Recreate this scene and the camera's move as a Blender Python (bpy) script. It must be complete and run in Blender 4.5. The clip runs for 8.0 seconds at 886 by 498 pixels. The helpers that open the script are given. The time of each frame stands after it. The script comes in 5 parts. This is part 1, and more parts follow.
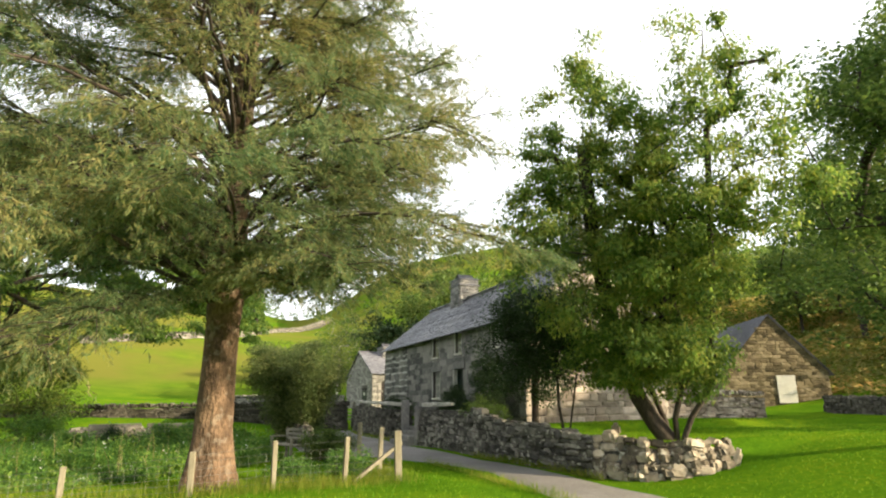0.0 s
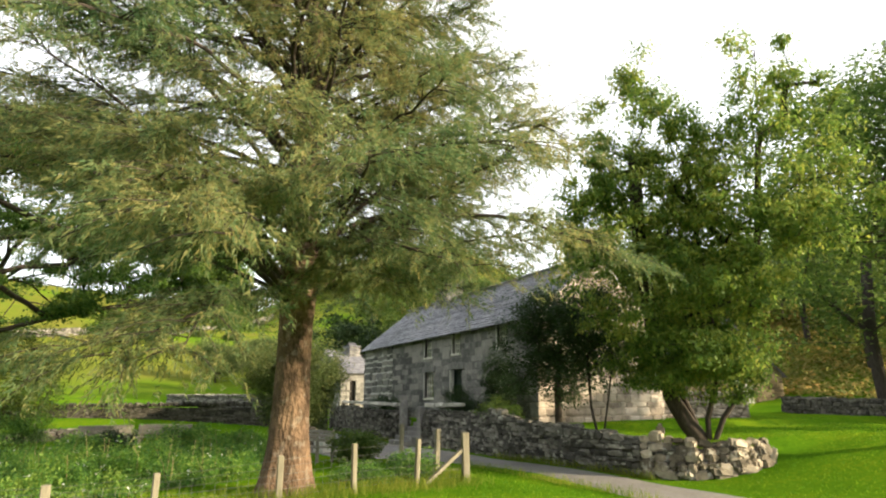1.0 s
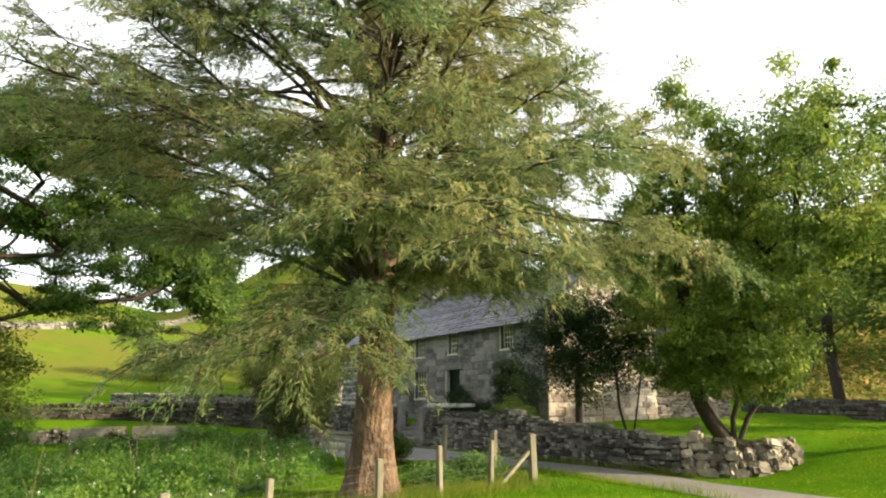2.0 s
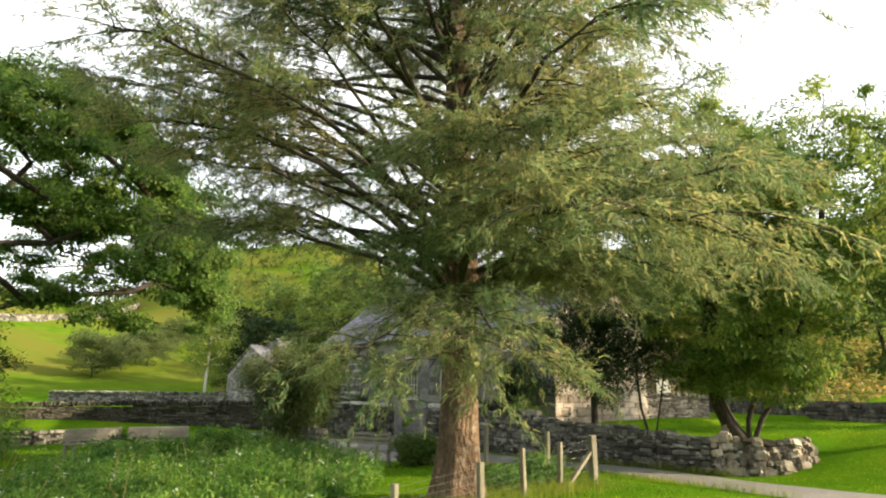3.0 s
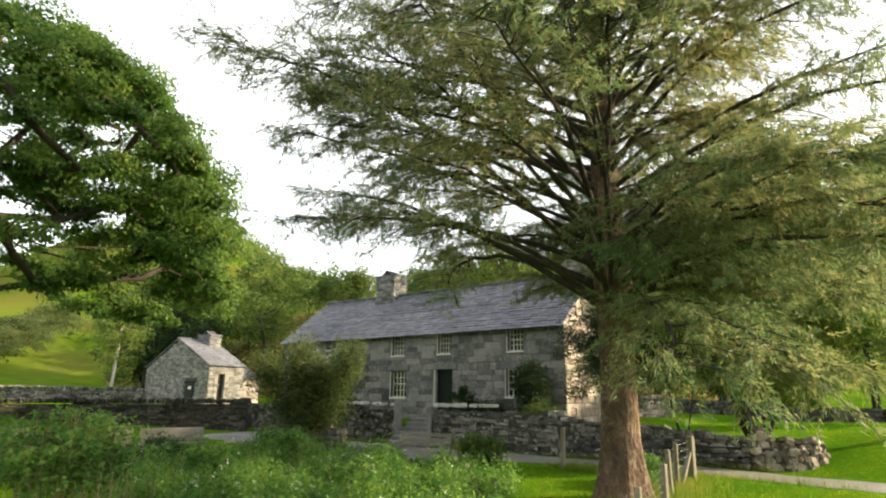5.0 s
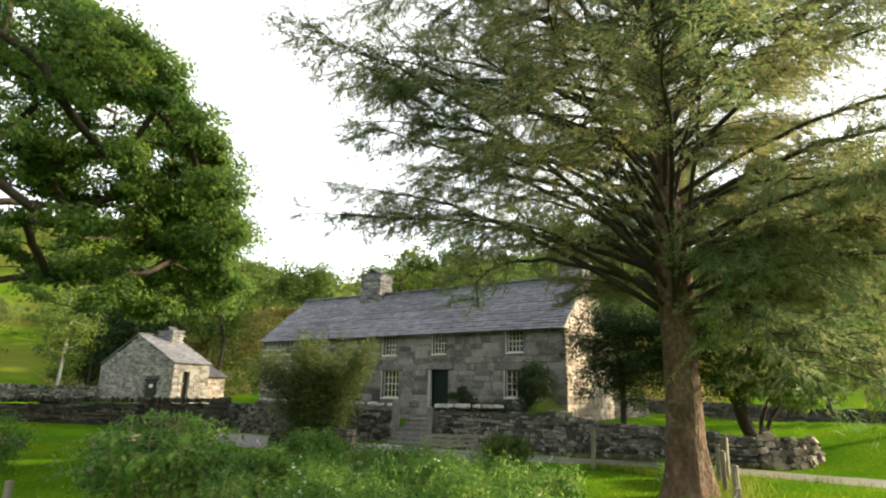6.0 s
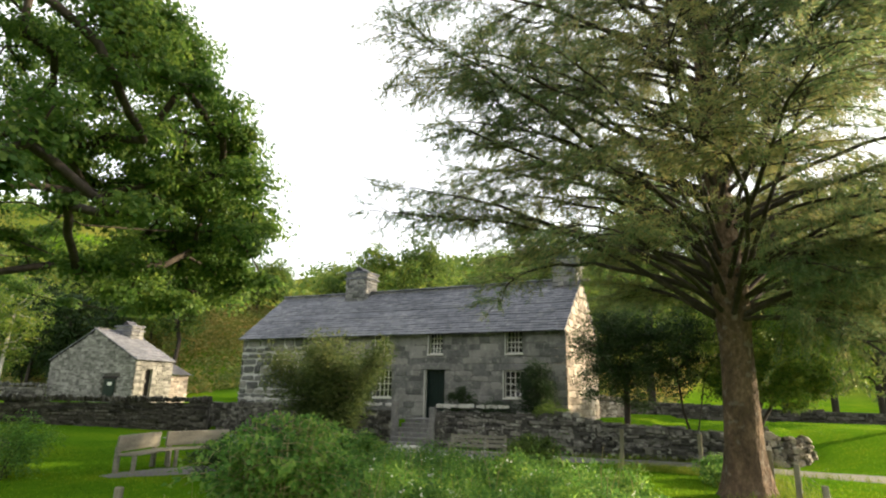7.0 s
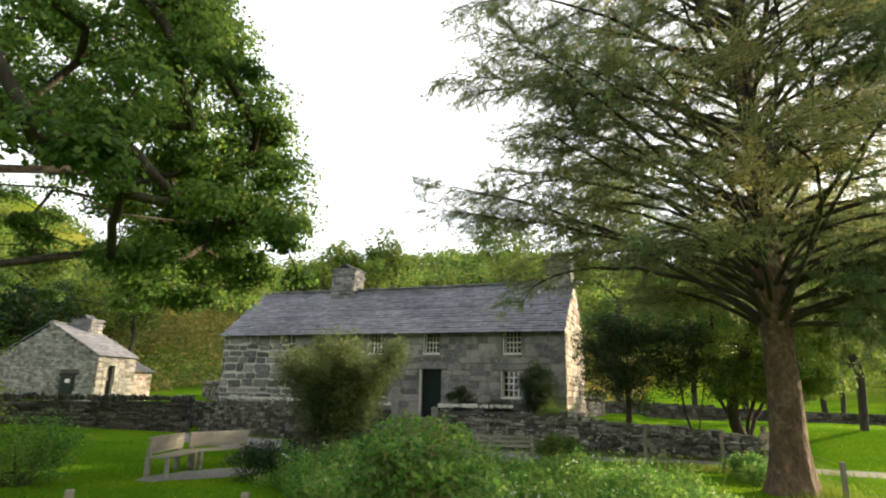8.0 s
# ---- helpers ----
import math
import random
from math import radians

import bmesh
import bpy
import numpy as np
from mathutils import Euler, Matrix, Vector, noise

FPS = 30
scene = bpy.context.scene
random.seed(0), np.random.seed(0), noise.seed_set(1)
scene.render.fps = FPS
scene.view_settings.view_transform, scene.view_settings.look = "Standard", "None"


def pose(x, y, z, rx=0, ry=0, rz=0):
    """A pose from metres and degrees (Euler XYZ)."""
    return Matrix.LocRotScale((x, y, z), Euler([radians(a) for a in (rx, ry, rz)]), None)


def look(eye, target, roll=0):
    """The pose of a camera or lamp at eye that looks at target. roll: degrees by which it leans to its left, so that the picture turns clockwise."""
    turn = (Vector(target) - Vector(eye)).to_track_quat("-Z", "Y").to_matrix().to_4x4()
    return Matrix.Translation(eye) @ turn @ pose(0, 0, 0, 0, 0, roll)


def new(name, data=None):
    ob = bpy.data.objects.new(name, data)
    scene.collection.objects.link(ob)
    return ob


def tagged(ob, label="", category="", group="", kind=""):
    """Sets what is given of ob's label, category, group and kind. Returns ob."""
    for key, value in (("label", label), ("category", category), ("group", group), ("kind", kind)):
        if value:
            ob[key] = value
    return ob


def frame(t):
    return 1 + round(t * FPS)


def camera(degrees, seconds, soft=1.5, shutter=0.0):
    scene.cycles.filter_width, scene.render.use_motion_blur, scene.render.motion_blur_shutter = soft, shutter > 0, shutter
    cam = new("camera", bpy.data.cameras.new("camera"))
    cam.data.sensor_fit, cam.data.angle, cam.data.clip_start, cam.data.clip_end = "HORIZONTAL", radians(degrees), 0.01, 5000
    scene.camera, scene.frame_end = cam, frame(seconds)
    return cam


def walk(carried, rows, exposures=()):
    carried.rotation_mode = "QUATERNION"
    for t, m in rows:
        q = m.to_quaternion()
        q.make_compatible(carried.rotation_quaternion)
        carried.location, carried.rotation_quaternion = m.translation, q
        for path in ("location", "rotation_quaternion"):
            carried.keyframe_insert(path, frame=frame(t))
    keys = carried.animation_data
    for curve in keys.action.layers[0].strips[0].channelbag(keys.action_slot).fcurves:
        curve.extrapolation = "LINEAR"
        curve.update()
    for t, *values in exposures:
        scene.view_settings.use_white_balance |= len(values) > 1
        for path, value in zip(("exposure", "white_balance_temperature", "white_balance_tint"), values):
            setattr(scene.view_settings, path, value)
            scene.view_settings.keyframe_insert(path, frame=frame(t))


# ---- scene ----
cam = camera(74.2, 8.0, soft=2.1)
METRES, EYE, TILT, LEAN, TURN = 21.0, 1.7, 14.6, 0.0, 68.0
ROWS = [
    (0.0, 0.0, 0.0, 0.0, 0.0, 0.0, -0.0),
    (0.5, -0.065, 0.0023, 0.0006, -3.01, -0.02, -0.84),
    (1.0, -0.13, 0.0072, 0.0005, -5.94, 0.01, -1.64),
    (1.5, -0.1947, 0.0167, -0.0012, -8.93, 0.1, -2.41),
    (3.0, -0.3839, 0.0657, -0.01, -18.11, 0.48, -4.98),
    (3.5, -0.4412, 0.0868, -0.014, -20.95, 0.67, -5.81),
    (4.0, -0.4987, 0.1096, -0.0192, -23.77, 0.93, -6.58),
    (4.5, -0.5549, 0.1358, -0.0256, -26.62, 1.2, -7.33),
    (5.0, -0.6075, 0.1641, -0.0326, -29.43, 1.49, -8.07),
    (6.5, -0.7547, 0.2648, -0.0566, -38.14, 2.71, -10.23),
    (7.0, -0.8033, 0.3042, -0.0679, -41.17, 3.23, -10.95),
    (7.5, -0.8463, 0.3455, -0.078, -44.08, 3.65, -11.55),
    (8.0, -0.8861, 0.387, -0.09, -46.95, 4.24, -12.17),
]
walk(cam, [(t, pose(0, 0, EYE, TILT, LEAN, TURN) @ pose(METRES * x, METRES * y, METRES * z, 90 + pitch, roll, yaw)) for t, x, y, z, yaw, pitch, roll in ROWS], exposures=((0.0, 1.18), (8.0, 1.18)))

# ---- world, sun ----
SUN_DIR = Vector((0.70, 0.72, 0.325)).normalized()      # towards the sun
world = bpy.data.worlds.new("world")
scene.world = world
world.use_nodes = True
wn, wl = world.node_tree.nodes, world.node_tree.links
wn.clear()
w_out = wn.new("ShaderNodeOutputWorld")
w_sky = wn.new("ShaderNodeTexSky")
w_sky.sky_type, w_sky.sun_disc = "NISHITA", False
w_sky.sun_elevation = math.asin(SUN_DIR.z)
w_sky.sun_rotation = math.atan2(SUN_DIR.x, SUN_DIR.y)
w_sky.dust_density, w_sky.air_density = 2.5, 1.0
w_blue = wn.new("ShaderNodeBackground")
w_blue.inputs["Strength"].default_value = 0.05
w_haze = wn.new("ShaderNodeBackground")
w_haze.inputs["Strength"].default_value = 0.44
w_noise = wn.new("ShaderNodeTexNoise")
w_noise.inputs["Scale"].default_value, w_noise.inputs["Detail"].default_value = 2.2, 4.0
w_ramp = wn.new("ShaderNodeValToRGB")
w_ramp.color_ramp.elements[0].position, w_ramp.color_ramp.elements[0].color = 0.3, (0.97, 0.985, 0.975, 1)
w_ramp.color_ramp.elements[1].position, w_ramp.color_ramp.elements[1].color = 0.7, (1.0, 0.97, 0.91, 1)
w_add = wn.new("ShaderNodeAddShader")
wl.new(w_sky.outputs["Color"], w_blue.inputs["Color"])
wl.new(w_noise.outputs["Fac"], w_ramp.inputs["Fac"])
# thin bright haze round the horizon that thins out towards the zenith
w_tc, w_sep, w_fade = wn.new("ShaderNodeTexCoord"), wn.new("ShaderNodeSeparateXYZ"), wn.new("ShaderNodeMapRange")
w_fade.interpolation_type = "SMOOTHSTEP"
w_fade.inputs["From Min"].default_value, w_fade.inputs["From Max"].default_value = 0.5, 1.0
w_fade.inputs["To Min"].default_value, w_fade.inputs["To Max"].default_value = 0.74, 0.26
wl.new(w_tc.outputs["Generated"], w_sep.inputs[0])
wl.new(w_sep.outputs["Z"], w_fade.inputs["Value"])
wl.new(w_fade.outputs["Result"], w_haze.inputs["Strength"])
wl.new(w_ramp.outputs["Color"], w_haze.inputs["Color"])
wl.new(w_blue.outputs[0], w_add.inputs[0])
wl.new(w_haze.outputs[0], w_add.inputs[1])
wl.new(w_add.outputs[0], w_out.inputs["Surface"])

sun = new("sun", bpy.data.lights.new("sun", "SUN"))
sun.data.energy, sun.data.angle, sun.data.color = 5.4, radians(0.6), (1.0, 0.82, 0.55)
sun.matrix_world = look((0, 0, 60), Vector((0, 0, 60)) - SUN_DIR)


# ---- materials ----
def surface(name, colours, scale=4.0, big=0.5, rough=0.85, bump=0.3, bump_scale=None, metal=0.0, random_by="", spread=0.0, speck=0.0, stretch=(1, 1, 1), distance=0.02, gloss=0.25):
    """Procedural surface: two noise scales through a ramp of colours, bump, and a random shade per island or per object."""
    m = bpy.data.materials.new(name)
    m.use_nodes = True
    n, l = m.node_tree.nodes, m.node_tree.links
    bsdf = n["Principled BSDF"]
    bsdf.inputs["Roughness"].default_value, bsdf.inputs["Metallic"].default_value = rough, metal
    bsdf.inputs["Specular IOR Level"].default_value = gloss
    tc, mp = n.new("ShaderNodeNewGeometry"), n.new("ShaderNodeMapping")
    mp.inputs["Scale"].default_value = stretch
    l.new(tc.outputs["Position"], mp.inputs["Vector"])
    fine, large = n.new("ShaderNodeTexNoise"), n.new("ShaderNodeTexNoise")
    fine.inputs["Scale"].default_value, fine.inputs["Detail"].default_value, fine.inputs["Roughness"].default_value = scale, 6, 0.65
    large.inputs["Scale"].default_value, large.inputs["Detail"].default_value = big, 3
    for t in (fine, large):
        l.new(mp.outputs["Vector"], t.inputs["Vector"])
    add = n.new("ShaderNodeMath")
    add.operation = "ADD"
    half = n.new("ShaderNodeMath")
    half.operation = "MULTIPLY_ADD"
    half.inputs[1].default_value, half.inputs[2].default_value = 0.5, 0.0
    l.new(fine.outputs["Fac"], add.inputs[0])
    l.new(large.outputs["Fac"], add.inputs[1])
    l.new(add.outputs[0], half.inputs[0])
    value = half.outputs[0]
    if random_by:
        src = n.new("ShaderNodeObjectInfo") if random_by == "object" else tc
        out = src.outputs["Random"] if random_by == "object" else src.outputs["Random Per Island"]
        mix = n.new("ShaderNodeMath")
        mix.operation = "MULTIPLY_ADD"
        l.new(out, mix.inputs[0])
        mix.inputs[1].default_value = spread
        off = n.new("ShaderNodeMath")
        off.operation = "SUBTRACT"
        l.new(value, off.inputs[0])
        off.inputs[1].default_value = spread / 2
        l.new(off.outputs[0], mix.inputs[2])
        value = mix.outputs[0]
    ramp = n.new("ShaderNodeValToRGB")
    els = ramp.color_ramp.elements
    while len(els) < len(colours):
        els.new(0.5)
    for i, c in enumerate(colours):
        els[i].position = 0.3 + 0.4 * i / max(1, len(colours) - 1)
        els[i].color = (*c, 1)
    l.new(value, ramp.inputs["Fac"])
    colour = ramp.outputs["Color"]
    if speck:
        vor = n.new("ShaderNodeTexNoise")
        vor.inputs["Scale"].default_value, vor.inputs["Detail"].default_value = scale * 0.6, 8
        l.new(tc.outputs["Position"], vor.inputs["Vector"])
        sr = n.new("ShaderNodeValToRGB")
        sr.color_ramp.elements[0].position, sr.color_ramp.elements[1].position = 0.58, 0.64
        l.new(vor.outputs["Fac"], sr.inputs["Fac"])
        mx = n.new("ShaderNodeMixRGB")
        mx.inputs["Color2"].default_value = (0.55, 0.54, 0.47, 1)
        fm = n.new("ShaderNodeMath")
        fm.operation = "MULTIPLY"
        fm.inputs[1].default_value = speck
        l.new(sr.outputs["Color"], fm.inputs[0])
        l.new(fm.outputs[0], mx.inputs["Fac"])
        l.new(colour, mx.inputs["Color1"])
        colour = mx.outputs["Color"]
    l.new(colour, bsdf.inputs["Base Color"])
    if bump:
        b = n.new("ShaderNodeBump")
        b.inputs["Strength"].default_value, b.inputs["Distance"].default_value = bump, distance
        if bump_scale:
            bn = n.new("ShaderNodeTexNoise")
            bn.inputs["Scale"].default_value, bn.inputs["Detail"].default_value = bump_scale, 6
            l.new(mp.outputs["Vector"], bn.inputs["Vector"])
            l.new(bn.outputs["Fac"], b.inputs["Height"])
        else:
            l.new(fine.outputs["Fac"], b.inputs["Height"])
        l.new(b.outputs["Normal"], bsdf.inputs["Normal"])
    return m


def foliage(name, colours, thin=0.35, rough=0.55, big=0.35, gloss=0.2):
    """Leaf: colour by leaf and by drifts through the crown, part of the light passes through."""
    m = bpy.data.materials.new(name)
    m.use_nodes = True
    n, l = m.node_tree.nodes, m.node_tree.links
    bsdf, out = n["Principled BSDF"], n["Material Output"]
    geo = n.new("ShaderNodeNewGeometry")
    ns = n.new("ShaderNodeTexNoise")
    ns.inputs["Scale"].default_value, ns.inputs["Detail"].default_value = big, 3
    l.new(geo.outputs["Position"], ns.inputs["Vector"])
    mul = n.new("ShaderNodeMath")
    mul.operation = "MULTIPLY_ADD"
    l.new(geo.outputs["Random Per Island"], mul.inputs[0])
    mul.inputs[1].default_value = 0.5
    sub = n.new("ShaderNodeMath")
    sub.operation = "SUBTRACT"
    l.new(ns.outputs["Fac"], sub.inputs[0])
    sub.inputs[1].default_value = 0.25
    l.new(sub.outputs[0], mul.inputs[2])
    ramp = n.new("ShaderNodeValToRGB")
    els = ramp.color_ramp.elements
    while len(els) < len(colours):
        els.new(0.5)
    for i, c in enumerate(colours):
        els[i].position = 0.2 + 0.65 * i / max(1, len(colours) - 1)
        els[i].color = (*c, 1)
    l.new(mul.outputs[0], ramp.inputs["Fac"])
    l.new(ramp.outputs["Color"], bsdf.inputs["Base Color"])
    bsdf.inputs["Roughness"].default_value = rough
    bsdf.inputs["Specular IOR Level"].default_value = gloss
    tr = n.new("ShaderNodeBsdfTranslucent")
    hue = n.new("ShaderNodeHueSaturation")
    hue.inputs["Value"].default_value = 1.5
    l.new(ramp.outputs["Color"], hue.inputs["Color"])
    l.new(hue.outputs["Color"], tr.inputs["Color"])
    mix = n.new("ShaderNodeMixShader")
    mix.inputs["Fac"].default_value = thin
    l.new(bsdf.outputs[0], mix.inputs[1])
    l.new(tr.outputs[0], mix.inputs[2])
    l.new(mix.outputs[0], out.inputs["Surface"])
    return m


def glass(name):
    m = bpy.data.materials.new(name)
    m.use_nodes = True
    b = m.node_tree.nodes["Principled BSDF"]
    b.inputs["Base Color"].default_value = (0.9, 0.95, 0.95, 1)
    b.inputs["Roughness"].default_value = 0.03
    b.inputs["Transmission Weight"].default_value = 1.0
    b.inputs["IOR"].default_value = 1.45
    return m


M_GRASS = surface("grass", [(0.036, 0.10, 0.005), (0.076, 0.165, 0.008), (0.165, 0.22, 0.011)], 9.0, 0.35, 1.0, 0.6, 40.0, gloss=0.0)


def add_pasture(m):
    """Above the yard the grass turns to rough olive and straw-coloured hill pasture in drifts."""
    n, l = m.node_tree.nodes, m.node_tree.links
    bsdf = n["Principled BSDF"]
    src = bsdf.inputs["Base Color"].links[0].from_socket
    geo, sep = n.new("ShaderNodeNewGeometry"), n.new("ShaderNodeSeparateXYZ")
    l.new(geo.outputs["Position"], sep.inputs[0])
    rng_z = n.new("ShaderNodeMapRange")
    rng_z.inputs["From Min"].default_value, rng_z.inputs["From Max"].default_value = 1.6, 5.0
    l.new(sep.outputs["Z"], rng_z.inputs["Value"])
    ns = n.new("ShaderNodeTexNoise")
    ns.inputs["Scale"].default_value, ns.inputs["Detail"].default_value = 0.045, 6
    l.new(geo.outputs["Position"], ns.inputs["Vector"])
    ramp = n.new("ShaderNodeValToRGB")
    ramp.color_ramp.elements[0].position, ramp.color_ramp.elements[1].position = 0.30, 0.56
    l.new(ns.outputs["Fac"], ramp.inputs["Fac"])
    mul = n.new("ShaderNodeMath")
    mul.operation = "MULTIPLY"
    l.new(rng_z.outputs["Result"], mul.inputs[0])
    l.new(ramp.outputs["Color"], mul.inputs[1])
    mix = n.new("ShaderNodeMixRGB")
    l.new(mul.outputs[0], mix.inputs["Fac"])
    l.new(src, mix.inputs["Color1"])
    mix.inputs["Color2"].default_value = (0.135, 0.14, 0.026, 1)
    l.new(mix.outputs["Color"], bsdf.inputs["Base Color"])


add_pasture(M_GRASS)
M_TRACK = surface("gravel", [(0.13, 0.12, 0.115), (0.21, 0.20, 0.19), (0.31, 0.295, 0.28)], 14.0, 0.5, 0.95, 0.6, 60.0)
M_STONE = surface("wall stone", [(0.042, 0.04, 0.035), (0.12, 0.114, 0.10), (0.27, 0.255, 0.222)], 9.0, 1.1, 0.9, 0.7, 25.0, random_by="object", spread=0.35, speck=0.55)
M_STONE_I = surface("wall stone joined", [(0.042, 0.04, 0.035), (0.12, 0.114, 0.10), (0.27, 0.255, 0.222)], 9.0, 1.1, 0.9, 0.7, 25.0, random_by="island", spread=0.35, speck=0.55)
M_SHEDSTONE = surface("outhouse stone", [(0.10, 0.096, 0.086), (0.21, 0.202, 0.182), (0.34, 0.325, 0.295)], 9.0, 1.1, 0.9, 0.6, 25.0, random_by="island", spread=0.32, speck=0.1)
M_DARKSTONE = surface("mossy slate stone", [(0.025, 0.024, 0.019), (0.06, 0.055, 0.043), (0.12, 0.112, 0.09)], 8.0, 0.8, 0.95, 0.7, 20.0, random_by="island", spread=0.3, speck=0.15)
M_MIDSTONE = surface("weathered wall stone", [(0.03, 0.029, 0.024), (0.085, 0.08, 0.066), (0.18, 0.17, 0.14)], 8.0, 0.8, 0.95, 0.7, 20.0, random_by="island", spread=0.35, speck=0.3)
M_DARKSTONE_O = surface("mossy slate stone single", [(0.025, 0.024, 0.019), (0.06, 0.055, 0.043), (0.12, 0.112, 0.09)], 8.0, 0.8, 0.95, 0.7, 20.0, random_by="object", spread=0.3, speck=0.15)
M_CORE = surface("wall core", [(0.05, 0.047, 0.04), (0.10, 0.095, 0.08)], 12.0, 1.5, 0.95, 0.6)
M_HOUSE = surface("house mortar", [(0.36, 0.355, 0.335), (0.50, 0.49, 0.46), (0.62, 0.61, 0.57)], 6.0, 0.6, 0.92, 0.6, 30.0)
M_GREYMORTAR = surface("grey mortar", [(0.12, 0.118, 0.11), (0.18, 0.175, 0.165), (0.26, 0.25, 0.235)], 6.0, 0.6, 0.92, 0.6, 30.0)
M_HSTONE = surface("house stone", [(0.07, 0.07, 0.068), (0.15, 0.148, 0.14), (0.27, 0.255, 0.235)], 7.0, 0.7, 0.9, 0.6, 24.0, random_by="object", spread=0.45, speck=0.25)
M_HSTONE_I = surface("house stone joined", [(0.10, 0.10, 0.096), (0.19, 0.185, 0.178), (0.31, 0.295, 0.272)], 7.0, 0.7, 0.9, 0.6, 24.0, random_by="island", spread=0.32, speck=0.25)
# pale rubble, raised in tone to stand in for sun on the gable
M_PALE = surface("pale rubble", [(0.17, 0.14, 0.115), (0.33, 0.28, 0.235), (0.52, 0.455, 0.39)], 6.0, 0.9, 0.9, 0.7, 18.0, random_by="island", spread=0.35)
M_BROWNSTONE = surface("mossy brown rubble", [(0.06, 0.048, 0.028), (0.15, 0.118, 0.068), (0.27, 0.22, 0.14)], 6.0, 0.9, 0.95, 0.7, 18.0, random_by="island", spread=0.35)
M_PALE2 = surface("lichened boulder", [(0.075, 0.064, 0.048), (0.20, 0.172, 0.128), (0.40, 0.345, 0.265)], 7.0, 1.0, 0.9, 0.8, 14.0, random_by="object", spread=0.5, speck=0.4)
M_SLATE = surface("roof slate", [(0.085, 0.088, 0.102), (0.15, 0.153, 0.175), (0.235, 0.235, 0.255)], 5.0, 0.35, 0.6, 0.35, 18.0, random_by="object", spread=0.2, speck=0.15)
M_SLATE_I = surface("roof slate joined", [(0.085, 0.088, 0.102), (0.15, 0.153, 0.175), (0.235, 0.235, 0.255)], 5.0, 0.35, 0.6, 0.35, 18.0, random_by="island", spread=0.2, speck=0.15)
M_WHITE = surface("cream paint", [(0.62, 0.60, 0.53), (0.76, 0.74, 0.67)], 8.0, 1.0, 0.6, 0.1)
M_LIMEWASH = surface("limewash", [(0.45, 0.44, 0.40), (0.66, 0.64, 0.58)], 7.0, 1.0, 0.9, 0.3)
# green paint, darkened so the house door reads as a near-black opening
M_GREENPAINT = surface("shade-darkened green paint", [(0.006, 0.014, 0.012), (0.012, 0.026, 0.022)], 6.0, 1.5, 0.45, 0.15)
M_DARK = surface("dark interior", [(0.02, 0.018, 0.016), (0.035, 0.03, 0.028)], 4.0, 1.0, 0.95, 0.0)
M_GLASS = glass("window glass")
M_WOOD = surface("weathered oak", [(0.12, 0.11, 0.088), (0.24, 0.222, 0.178), (0.38, 0.355, 0.295)], 10.0, 1.0, 0.85, 0.4, stretch=(1, 1, 6))
M_POST = surface("fence timber", [(0.12, 0.108, 0.076), (0.21, 0.19, 0.137), (0.30, 0.272, 0.20)], 9.0, 1.2, 0.85, 0.35, stretch=(4, 4, 0.6))
M_WIRE = surface("galvanised wire", [(0.16, 0.16, 0.15), (0.24, 0.24, 0.23)], 20.0, 2.0, 0.5, 0.0, metal=0.7)
M_BARK = surface("scaly bark", [(0.03, 0.021, 0.015), (0.115, 0.075, 0.048), (0.27, 0.18, 0.115)], 9.0, 1.6, 0.95, 1.0, 11.0, speck=0.12, stretch=(1.4, 1.4, 0.85), distance=0.07)
M_BIRCH = surface("pale bark", [(0.20, 0.19, 0.165), (0.36, 0.345, 0.31), (0.5, 0.48, 0.44)], 7.0, 1.0, 0.9, 0.4, 12.0, stretch=(1.5, 1.5, 0.5))
M_LIMB = surface("limb bark", [(0.02, 0.016, 0.013), (0.05, 0.04, 0.032), (0.10, 0.08, 0.062)], 9.0, 1.2, 0.95, 0.6, 12.0, stretch=(1.5, 1.5, 0.7))
M_TWIG = surface("dark bark", [(0.02, 0.016, 0.013), (0.045, 0.037, 0.03), (0.08, 0.068, 0.056)], 8.0, 1.0, 0.95, 0.6, 12.0, stretch=(1.5, 1.5, 0.5))
L_CONIFER = foliage("conifer needles", [(0.075, 0.14, 0.058), (0.155, 0.19, 0.074), (0.31, 0.26, 0.098)], 0.52)
L_ASH = foliage("fresh green leaves", [(0.066, 0.129, 0.0247), (0.141, 0.215, 0.038), (0.29, 0.301, 0.0551)], 0.48, big=0.9)
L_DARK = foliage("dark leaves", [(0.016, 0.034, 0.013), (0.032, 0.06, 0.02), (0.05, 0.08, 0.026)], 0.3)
L_SYC = foliage("sycamore leaves", [(0.04, 0.09, 0.018), (0.08, 0.15, 0.027), (0.18, 0.24, 0.044)], 0.5, big=0.8)
L_WOOD = foliage("woodland leaves", [(0.042, 0.082, 0.018), (0.092, 0.148, 0.03), (0.18, 0.21, 0.044)], 0.46)
L_BRACKEN = foliage("bracken", [(0.12, 0.165, 0.04), (0.25, 0.235, 0.065), (0.42, 0.27, 0.095)], 0.38, big=0.13)
L_HERB = foliage("garden leaves", [(0.05, 0.125, 0.032), (0.115, 0.235, 0.045), (0.26, 0.36, 0.075)], 0.48, big=1.3)
L_GRASS = foliage("grass blades", [(0.048, 0.135, 0.008), (0.10, 0.21, 0.012), (0.21, 0.285, 0.018)], 0.42, gloss=0.05)
L_ROUGH = foliage("rough grass", [(0.07, 0.14, 0.012), (0.16, 0.21, 0.025), (0.30, 0.27, 0.06)], 0.42, gloss=0.05)
L_WILLOW = foliage("willow leaves", [(0.05, 0.085, 0.026), (0.105, 0.14, 0.046), (0.19, 0.205, 0.072)], 0.45)
